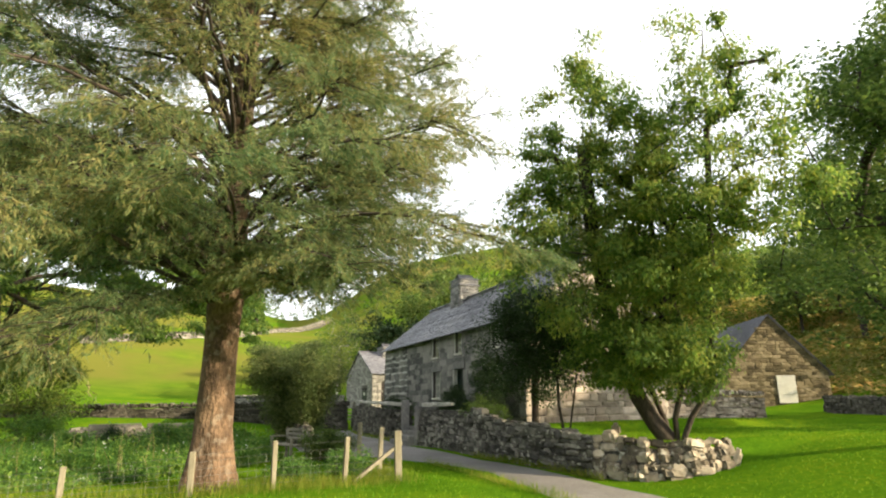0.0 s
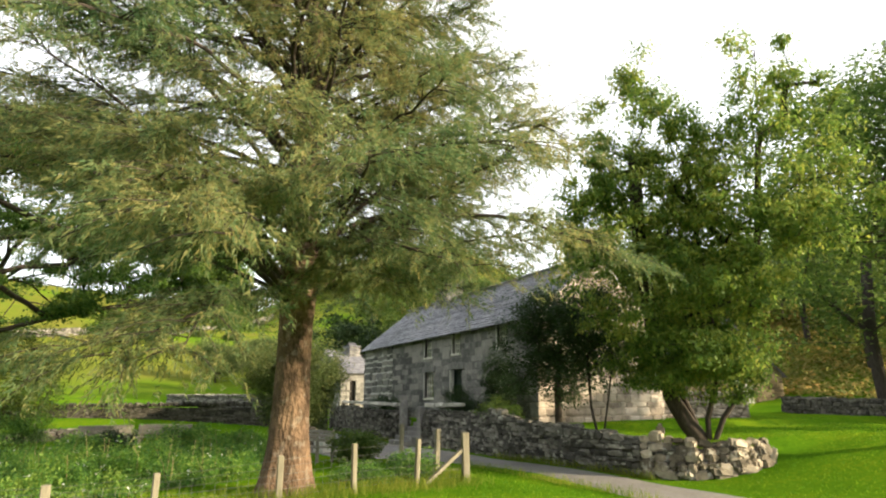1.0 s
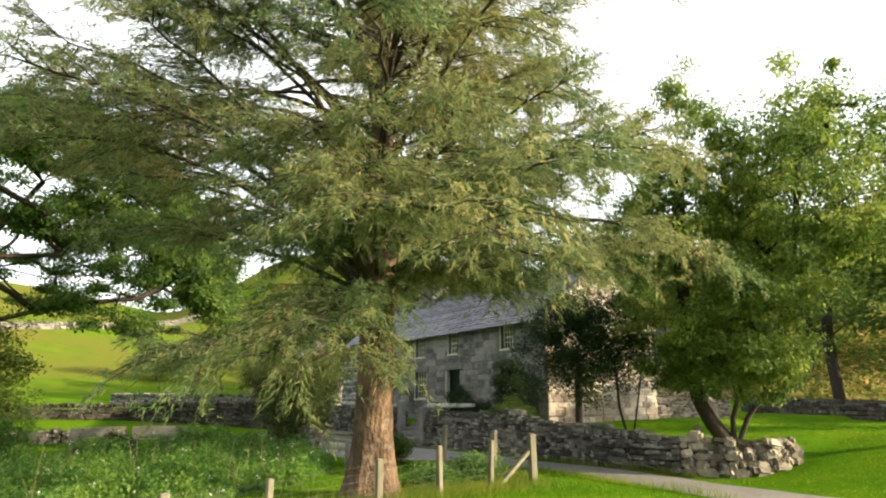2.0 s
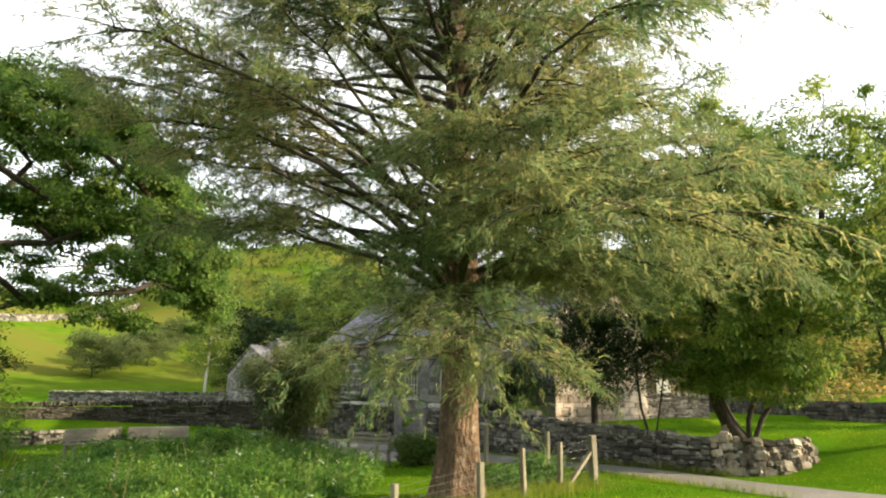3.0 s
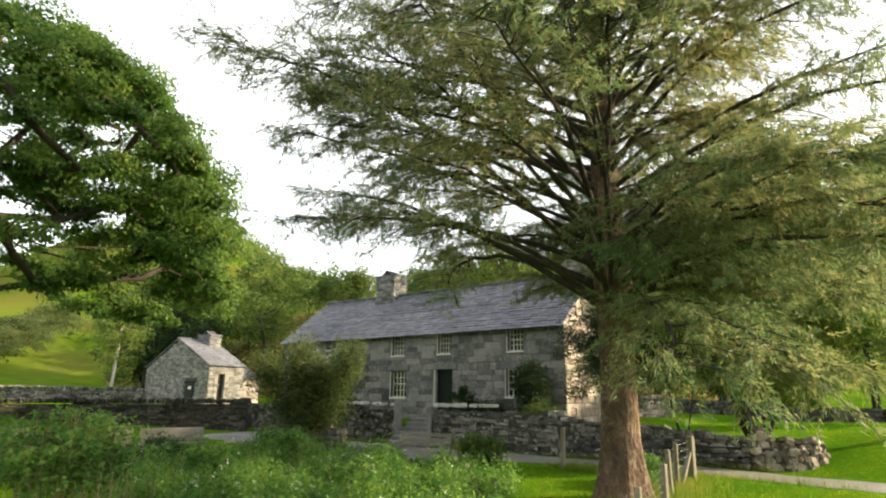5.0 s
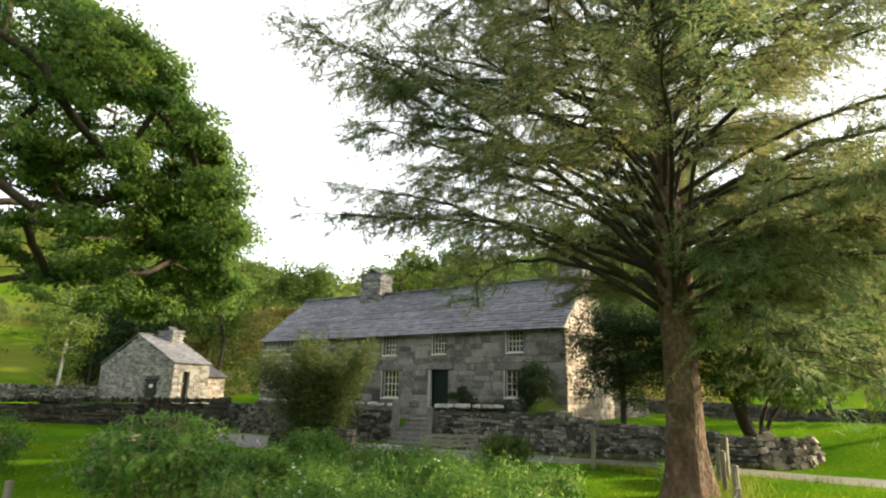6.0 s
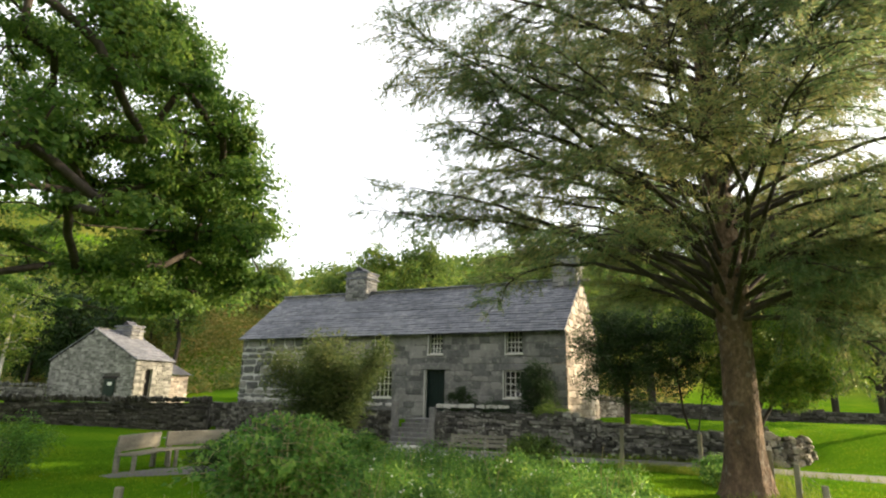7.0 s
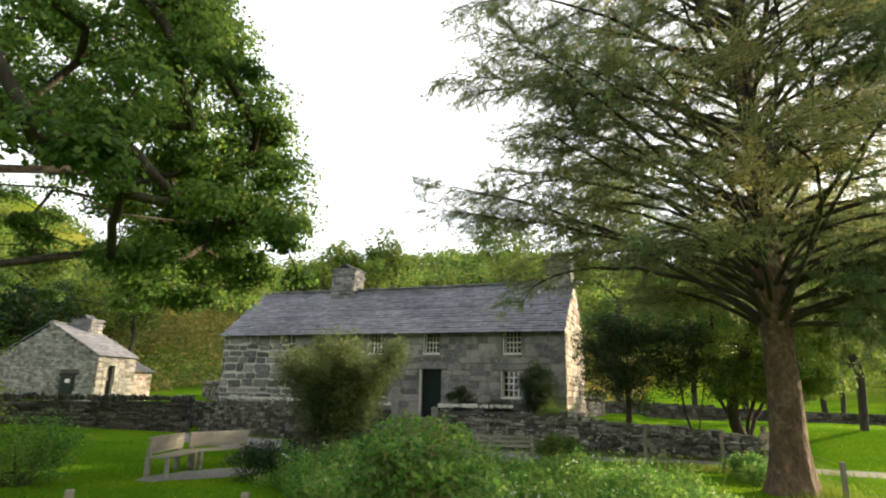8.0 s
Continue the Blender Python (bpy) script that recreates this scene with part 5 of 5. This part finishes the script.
# ---- benches ----
def slab_bench(x0, y0, x1, y1, label):
    """A bench of heavy planks: back board, seat and square legs; from one end of its back to the other."""
    d = Vector((x1 - x0, y1 - y0, 0))
    b = thing("bench", ((x0 + x1) / 2, (y0 + y1) / 2, zat((x0 + x1) / 2, (y0 + y1) / 2)), math.degrees(math.atan2(d.y, d.x)), label, "bench", "lawn benches")
    w = d.length / 2
    bk = part("back_board", boxes((-w, w, -0.03, 0.03, 0.50, 0.86), bevel=0.012), M_WOOD, b)
    bk.matrix_basis = pose(0, 0, 0, 4, 0, 0)
    part("seat", boxes((-w, w, -0.48, -0.06, 0.41, 0.46), bevel=0.012), M_WOOD, b)
    for x in (-w + 0.12, w - 0.12):
        part("leg", boxes((x - 0.04, x + 0.04, -0.46, -0.38, 0, 0.41), bevel=0.006), M_WOOD, b)
        part("rear_leg", boxes((x - 0.05, x + 0.05, -0.05, 0.05, 0, 0.62), bevel=0.006), M_WOOD, b)
    return b


slab_bench(-25.36, -3.61, -26.0, -1.95, "weathered grey plank bench on the lawn")
slab_bench(-26.0, -1.72, -25.59, 0.05, "weathered grey plank bench set at an angle to its neighbour")


def garden_bench():
    b = thing("garden_bench", (-18.95, 2.85, zat(-18.95, 2.85)), 15, "slatted wooden garden bench facing the lawn", "bench")
    for x in (-0.75, 0.75):
        part("leg", boxes((x - 0.035, x + 0.035, -0.5, -0.43, 0, 0.62), bevel=0.005), M_WOOD, b)
        part("back_leg", boxes((x - 0.035, x + 0.035, 0.0, 0.07, 0, 0.9), bevel=0.005), M_WOOD, b)
        part("armrest", boxes((x - 0.04, x + 0.04, -0.52, 0.03, 0.62, 0.66), bevel=0.005), M_WOOD, b)
    for k in range(4):
        part("seat_slat", boxes((-0.75, 0.75, -0.48 + k * 0.115, -0.39 + k * 0.115, 0.41, 0.44), bevel=0.004), M_WOOD, b)
    for z in (0.55, 0.67, 0.79):
        part("back_slat", boxes((-0.75, 0.75, 0.02, 0.045, z, z + 0.085), bevel=0.004), M_WOOD, b)


garden_bench()


# ---- steps, blocks and gate ----
def make_steps():
    s = thing("garden_steps", (-24.0, 8.35, 0.03), 0, "worn slate steps through the garden wall", "steps")
    for k in range(6):
        part("step", boxes((-0.78, 0.78, -0.75 + k * 0.28, -0.45 + k * 0.28, -0.1, 0.168 * (k + 1)), bevel=0.02), M_HSTONE_I, s)
    part("landing", boxes((-0.78, 0.78, 0.95, 2.1, 0.6, 1.01), bevel=0.02), M_HSTONE_I, s)
    for x in (-0.86, 0.86):
        g = thing("gate_pillar", (-24.0 + x, 8.3, 0.03), 2 * x, "rough upright stone slab beside the steps", "gate pillar", "gate pillars")
        bm = boxes((-0.11, 0.11, -0.16, 0.16, -0.1, 1.75 if x < 0 else 1.5), bevel=0.035)
        part("slab", bm, M_HSTONE_I, g)


make_steps()


def pale_block(x, y, turn):
    b = thing("stone_block", (x, y, zat(x, y)), turn, "pale squared stone block on the gravel", "stone block")
    part("block", boxes((-0.38, 0.38, -0.2, 0.2, 0, 0.40), bevel=0.03), M_LIMEWASH, b)


pale_block(-21.8, 3.9, 8)


def white_copings():
    r = random.Random(8)
    w = thing("wall_coping", (0, 0, 0), 0, "white quartz stones along the garden wall top", "coping", kind="structure")
    metas = stone_meshes("coping_stone", M_LIMEWASH, 8, 0.12, 44)
    rows = []
    for x0, x1, z0, z1 in ((-33.2, -25.1, 1.58, 1.45), (-22.9, -19.6, 1.46, 1.5)):
        x = x0
        while x < x1:
            ww = r.uniform(0.12, 0.34)
            if r.random() < 0.85:
                z = z0 + (z1 - z0) * (x - x0) / (x1 - x0)
                rows.append((r.randrange(8), pose(x, 8.5 + r.uniform(-0.14, 0.05), z + 0.12, r.uniform(-10, 10), r.uniform(-10, 10), r.uniform(0, 180)) @ Matrix.Diagonal((ww, r.uniform(0.12, 0.28), r.uniform(0.08, 0.15), 1))))
            x += ww
    pieces("stone", metas, rows, w)


white_copings()


def field_gate(x, y, turn, width):
    g = thing("field_gate", (x, y, zat(x, y) + 0.05), turn, "five-barred wooden field gate beside the outhouse yard", "gate")
    for k in range(5):
        part("bar", boxes((0, width, -0.02, 0.02, 0.12 + 0.22 * k, 0.21 + 0.22 * k), bevel=0.004), M_WOOD, g)
    for q in (0.03, width - 0.03):
        part("stile", boxes((q - 0.04, q + 0.04, -0.045, -0.021, 0.05, 1.16), bevel=0.004), M_WOOD, g)
    for q in (-0.12, width + 0.12):
        part("gate_post", boxes((q - 0.09, q + 0.09, -0.09, 0.09, -0.3, 1.2), bevel=0.02), M_WOOD, g)


field_gate(-38.9, 8.55, 6, 2.4)


def bank_rocks():
    """Larger loose rocks at the lit corner of the bank wall."""
    r = random.Random(18)
    pts = [(-11.75, 8.62), (-11.0, 9.15), (-10.55, 9.95), (-10.5, 10.9)]
    metas = stone_meshes("rock", M_PALE2, 10, 0.07, 45, 2)
    holder = thing("rock_edging", (0, 0, 0), 0, "pale lichened boulders capping the corner of the bank", "rocks")
    rows = []
    for (ax, ay), (bx, by) in zip(pts, pts[1:]):
        out = Vector((by - ay, -(bx - ax))).normalized()
        ang = math.degrees(math.atan2(by - ay, bx - ax))
        for level in range(5):
            s = -0.1
            while s < 1.05:
                w = r.uniform(0.14, 0.42) if level else r.uniform(0.2, 0.6)
                t = s + 0.5 * w / math.hypot(bx - ax, by - ay)
                x, y = ax + (bx - ax) * t, ay + (by - ay) * t
                top = 0.95 - 0.17 * (y - 8.6)
                push = 0.26 - 0.045 * level + r.uniform(-0.05, 0.06)
                z = zat(x + out.x * 0.3, y + out.y * 0.3) + 0.10 + (top - 0.15) * level / 4 + r.uniform(-0.04, 0.04)
                rows.append((r.randrange(8), pose(x + out.x * push, y + out.y * push, z, r.uniform(-14, 14), r.uniform(-14, 14), ang + r.uniform(-25, 25)) @ Matrix.Diagonal((w, r.uniform(0.16, 0.30), r.uniform(0.12, 0.27), 1))))
                s += (w + r.uniform(-0.03, 0.02)) / math.hypot(bx - ax, by - ay)
    rows.append((2, pose(-10.3, 11.2, zat(-10.3, 11.2) + 0.14, 0, 15, 30) @ Matrix.Diagonal((0.16, 0.2, 0.42, 1))))
    rows.append((5, pose(-11.55, 8.95, 1.08, 0, 0, 30) @ Matrix.Diagonal((0.18, 0.18, 0.3, 1))))
    pieces("rock", metas, rows, holder)


bank_rocks()


# ---- plants of the garden ----
def bush(name, x, y, z, rx, rz, n, per, size, mat, label, seed, spread=0.12, narrow=0.4, category="bush", stems=5, stalk=None):
    r = np.random.default_rng(seed)
    b = thing(name, (x, y, z), 0, label, category)
    c = shell_points(r, n, (0, 0, rz), (rx, rx, rz), 0.25, 0.06, 3, 0.8)
    lines = []
    for k in range(min(n, stems * 6)):
        q = c[r.integers(len(c))]
        a = r.uniform(0, 6.28)
        lines.append(np.array([(0.25 * rx * math.cos(a), 0.25 * rx * math.sin(a), -0.02), q * np.array([0.6, 0.6, 0.55]), q]))
    v, f = tube(lines, [[0.012, 0.008, 0.004]] * len(lines), 4)
    mesh_object("woody_base", v, f, stalk or M_TWIG, b)
    quads_object("leafage", clump_leaves(r, c, per, spread, size, 0.3, narrow, 0.5, 0.8), mat, b)
    return b


def make_angelica(x, y):
    """Tall herb clump: upright pale stalks, drooping divided leaves."""
    r = np.random.default_rng(401)
    b = thing("angelica", (x, y, zat(x, y)), 0, "tall leafy herb clump with pale dry stalks", "herb")
    lines, radii, pts = [], [], []
    for k in range(60):
        a, f = r.uniform(0, 6.28), r.uniform() ** 0.6
        foot = np.array([0.42 * f * math.cos(a), 0.42 * f * math.sin(a), -0.02])
        h = r.uniform(1.05, 1.85) * (1 - 0.22 * f)
        top = foot + np.array([0.3 * f * math.cos(a) + r.normal(0, 0.1), 0.3 * f * math.sin(a) + r.normal(0, 0.1), h])
        mid = (foot + top) / 2 + r.normal(0, 0.04, 3)
        lines.append([foot, mid, top])
        radii.append([0.011, 0.008, 0.004])
        for j in range(6):
            t = 0.5 + 0.5 * r.uniform() ** 0.7
            p = foot + (top - foot) * t
            az, m = r.uniform(0, 6.28), r.uniform(0.25, 0.7)
            d = np.array([math.cos(az), math.sin(az), r.uniform(0.1, 0.6)])
            u = np.linspace(0, 1, 4)
            rib = p + d * m * u[:, None] - np.array([0, 0, 1]) * (0.55 * m * u ** 2)[:, None]
            lines.append(list(rib))
            radii.append([0.005, 0.004, 0.003, 0.002])
            w = r.uniform(0.25, 1, 24)
            q = p + d * m * w[:, None] - np.array([0, 0, 1]) * (0.55 * m * w ** 2)[:, None]
            pts.append(q + r.normal(size=(24, 3)) * np.array([0.07, 0.07, 0.02]))
    v, f = tube(lines, radii, 4)
    tagged(mesh_object("dry_stem", v, f, L_STRAW, b), kind="stuff")
    quads_object("leafage", leaves(np.concatenate(pts), 0.078, r, 0.25, 0.62, 0.9), L_HERB, b)


Z0 = 0.03
STAKES = [(-19.5, -7.8, 0.7), (-21.4, -8.6, 0.7)]
make_angelica(-17.7, -6.8)
bush("garden_shrub", -26.7, -5.4, Z0, 1.15, 0.66, 110, 60, 0.075, L_HERB, "low feathery shrub on the lawn edge", 402, 0.14)
bush("garden_shrub", -23.2, -2.5, Z0, 0.65, 0.42, 50, 70, 0.12, L_DARK, "small spiky dark shrub beside the bench", 403, 0.10, 0.18)
bush("garden_shrub", -20.9, -0.6, Z0, 0.95, 0.55, 80, 80, 0.09, L_HERB, "rounded green shrub in the flower bed", 404)
bush("garden_shrub", -17.6, 3.6, Z0, 0.75, 0.48, 90, 90, 0.08, L_WOOD, "low shrub beside the garden bench", 405)
bush("garden_shrub", -16.6, -1.6, Z0, 0.7, 0.38, 60, 80, 0.09, L_HERB, "bright low shrub in the flower bed", 406)
bush("garden_shrub", -19.6, -3.2, Z0, 0.8, 0.42, 60, 80, 0.10, L_HERB, "leafy perennial clump in the flower bed", 407)
bush("garden_shrub", -22.6, 1.2, Z0, 0.7, 0.4, 50, 80, 0.09, L_HERB, "leafy perennial clump near the gravel", 408)
bush("weed_clump", -12.75, 3.0, Z0, 0.55, 0.36, 60, 60, 0.075, L_HERB, "leafy weeds growing through the wire fence", 420, 0.10)
bush("weed_clump", -12.7, 1.9, Z0, 0.5, 0.3, 50, 60, 0.07, L_HERB, "yellow-green weeds along the wire fence", 421, 0.10)
bush("clipped_shrub", -22.5, 9.65, 0.95, 0.62, 0.75, 90, 110, 0.06, L_DARK, "clipped round evergreen beside the front door", 409, 0.09)
bush("wall_shrub", -19.3, 9.7, 0.95, 0.75, 1.25, 110, 110, 0.08, L_DARK, "dark evergreen shrub against the farmhouse wall", 410, 0.14)
bush("wall_shrub", -20.6, 9.2, 1.0, 0.9, 0.42, 60, 90, 0.06, L_DARK, "low dark creeper spilling over the garden wall", 411, 0.12)
bush("wall_shrub", -18.6, 9.0, 1.0, 0.8, 0.40, 60, 90, 0.06, L_WOOD, "olive creeper spilling over the garden wall", 412, 0.12)
bush("wall_shrub", -29.6, 9.4, 1.0, 1.0, 0.5, 60, 80, 0.08, L_DARK, "low dark shrub behind the garden wall", 413, 0.12)


def blades(points, height_m, r, width=0.012, lean=0.35):
    n = len(points)
    d = unit(np.stack([r.normal(0, lean, n), r.normal(0, lean, n), np.ones(n)], 1))
    s = unit(np.stack([r.normal(size=n), r.normal(size=n), np.zeros(n)], 1))
    h = (np.asarray(height_m) * r.uniform(0.5, 1.3, n))[:, None]
    w = width * r.uniform(0.6, 1.4, n)[:, None]
    return np.stack([points - s * w, points + s * w, points + d * h * 0.7 + s * w * 0.8, points + d * h], 1)


TR = np.array(TRACK)


def on_grass(x, y):
    lo, hi = np.interp(x, TR[:, 0], TR[:, 1]), np.interp(x, TR[:, 0], TR[:, 2])
    clear = ~((y > lo - 0.02) & (y < hi + 0.02))
    wall = (np.abs(y - 8.5) < 0.35) & (x < -11)
    house = (x > HX0 - 0.1) & (x < HX1 + 0.1) & (y > HY0 - 0.1) & (y < HY1)
    return clear & ~wall & ~house


def make_grass():
    r = np.random.default_rng(51)
    n = 96000
    x, y = r.uniform(-34, 2, n), r.uniform(-9, 24, n)
    k = on_grass(x, y) & (height(x, y) < 3)
    x, y = x[k], y[k]
    p = np.stack([x, y, height(x, y) - 0.01], 1)
    tagged(quads_object("lawn_grass", blades(p, 0.055, r, 0.011, 0.5), L_GRASS), "short mown lawn grass", "grass", kind="stuff")
    # long grass along the fence and the foot of the conifer
    pts = []
    for (x0, y0), (x1, y1), m, sd in (((-12.2, 4.0), (-11.7, -0.2), 3600, 0.4), ((-11.6, -0.2), (-11.5, -4.5), 2000, 0.5), ((-15.4, 4.0), (-12.1, 3.9), 2600, 0.3), ((-16, 6.0), (-9, 6.1), 900, 0.12), ((-17.5, 8.15), (-11.2, 8.3), 1500, 0.06), ((-33, 7.9), (-24.9, 8.15), 900, 0.08)):
        t = r.uniform(0, 1, m)
        pts.append(np.stack([x0 + (x1 - x0) * t + r.normal(0, sd, m), y0 + (y1 - y0) * t + r.normal(0, sd * 0.6, m)], 1))
    q = np.concatenate(pts)
    p = np.stack([q[:, 0], q[:, 1], height(q[:, 0], q[:, 1]) - 0.01], 1)
    tagged(quads_object("long_grass", blades(p, 0.21, r, 0.0045, 0.36), L_ROUGH), "unmown grass along the fence line", "grass", kind="stuff")


make_grass()


def in_bed(x, y):
    """The flower bed: a loose band from the fence to the benches."""
    c = ((x + 18.6) / 5.4) ** 2 + ((y + 1.7 + 0.25 * (x + 18.6)) / 3.9) ** 2
    path = np.abs(y + 2.6 - 0.35 * (x + 22.5)) < 0.45
    return (c < 1 + 0.15 * np.sin(x * 2.1) * np.cos(y * 1.7)) & ~(path & (x < -19.5))


def make_bed():
    r = np.random.default_rng(61)
    n = 4300
    x, y = r.uniform(-24.6, -12.8, n), r.uniform(-7.5, 3.2, n)
    k = in_bed(x, y)
    x, y = x[k], y[k]
    h = 0.12 + 0.46 * np.clip(0.40 + 0.45 * np.sin(x * 1.7 + 1) * np.cos(y * 1.9) + 0.45 * np.sin(x * 3.7) * np.sin(y * 3.3) + r.normal(0, 0.2, len(x)), 0.02, 1.3)
    h *= np.clip((-12.6 - x) / 2.5, 0.35, 1)
    c = np.stack([x, y, height(x, y) + h * 0.55], 1)
    per = 56
    p = np.repeat(c, per, 0) + r.normal(size=(len(c) * per, 3)) * np.stack([np.full(len(c), 0.09), np.full(len(c), 0.09), h * 0.34], 1).repeat(per, 0)
    p[:, 2] = np.maximum(p[:, 2], height(p[:, 0], p[:, 1]) + 0.01)
    tagged(quads_object("flower_bed", leaves(p, 0.078, r, -0.1, 0.42, 0.9), L_HERB), "overgrown bed of leafy perennials", "flower bed", kind="stuff")
    m = 9000
    i = r.integers(len(c), size=m)
    g = c[i] + r.normal(0, 0.1, (m, 3))
    g[:, 2] = height(g[:, 0], g[:, 1])
    tagged(quads_object("bed_grass", blades(g, h[i] * 1.25, r, 0.004, 0.22), L_GRASS), "long grass growing through the flower bed", "grass", kind="stuff")
    lines, radii = [], []
    for _ in range(150):
        q = c[r.integers(len(c))] if r.uniform() < 0.6 else np.array([-17.7 + r.normal(0, 0.8), -6.4 + r.normal(0, 0.6), 0])
        z, hh, lean = zat(q[0], q[1]), r.uniform(0.45, 1.0), r.normal(0, 0.12, 2)
        lines.append([(q[0], q[1], z), (q[0] + lean[0] * 0.4, q[1] + lean[1] * 0.4, z + hh * 0.6), (q[0] + lean[0], q[1] + lean[1], z + hh)])
        radii.append([0.007, 0.005, 0.003])
    v, f = tube(lines, radii, 4)
    tagged(mesh_object("dry_stalks", v, f, L_STRAW), "dry straw-coloured stalks in the bed", "stalks", kind="stuff")
    m = 210
    i = r.integers(len(c), size=m)
    f = c[i] + r.normal(0, 0.12, (m, 3)) * np.array([1, 1, 0.2])
    f[:, 2] += h[i] * 0.5
    f = np.repeat(f, 6, 0) + r.normal(0, 0.02, (m * 6, 3))
    tagged(quads_object("white_flowers", leaves(f, 0.038, r, 0.0, 0.9, 0.4), L_FLOWER), "small white flowers dotted through the bed", "flowers", kind="stuff")


make_bed()


def bench_path():
    """Gravel patch in front of the benches, with an uneven rim."""
    r = random.Random(6)
    cx, cy, n = -24.7, -2.3, 26
    vs, fs = [(cx, cy, zat(cx, cy) + 0.02)], []
    for k in range(n):
        a = 2 * math.pi * k / n
        x, y = cx + (0.75 + r.uniform(-0.1, 0.1)) * math.cos(a) + 0.3 * math.sin(a), cy + (1.7 + r.uniform(-0.15, 0.15)) * math.sin(a)
        vs.append((x, y, zat(x, y) + 0.012))
        fs.append((0, 1 + k, 1 + (k + 1) % n))
    tagged(mesh_object("path", vs, fs, M_TRACK, smooth=True), "grey gravel patch before the lawn benches", "path", kind="structure")


bench_path()


def stake(x, y, h):
    s = thing("fence_stake", (x, y, zat(x, y)), 20, "grey cleft fence stake in the grass", "fence stake", "stakes")
    part("stake", boxes((-0.05, 0.05, -0.04, 0.04, -0.2, h), bevel=0.015), M_POST, s)


for sx, sy, sh in STAKES:
    stake(sx, sy, sh)
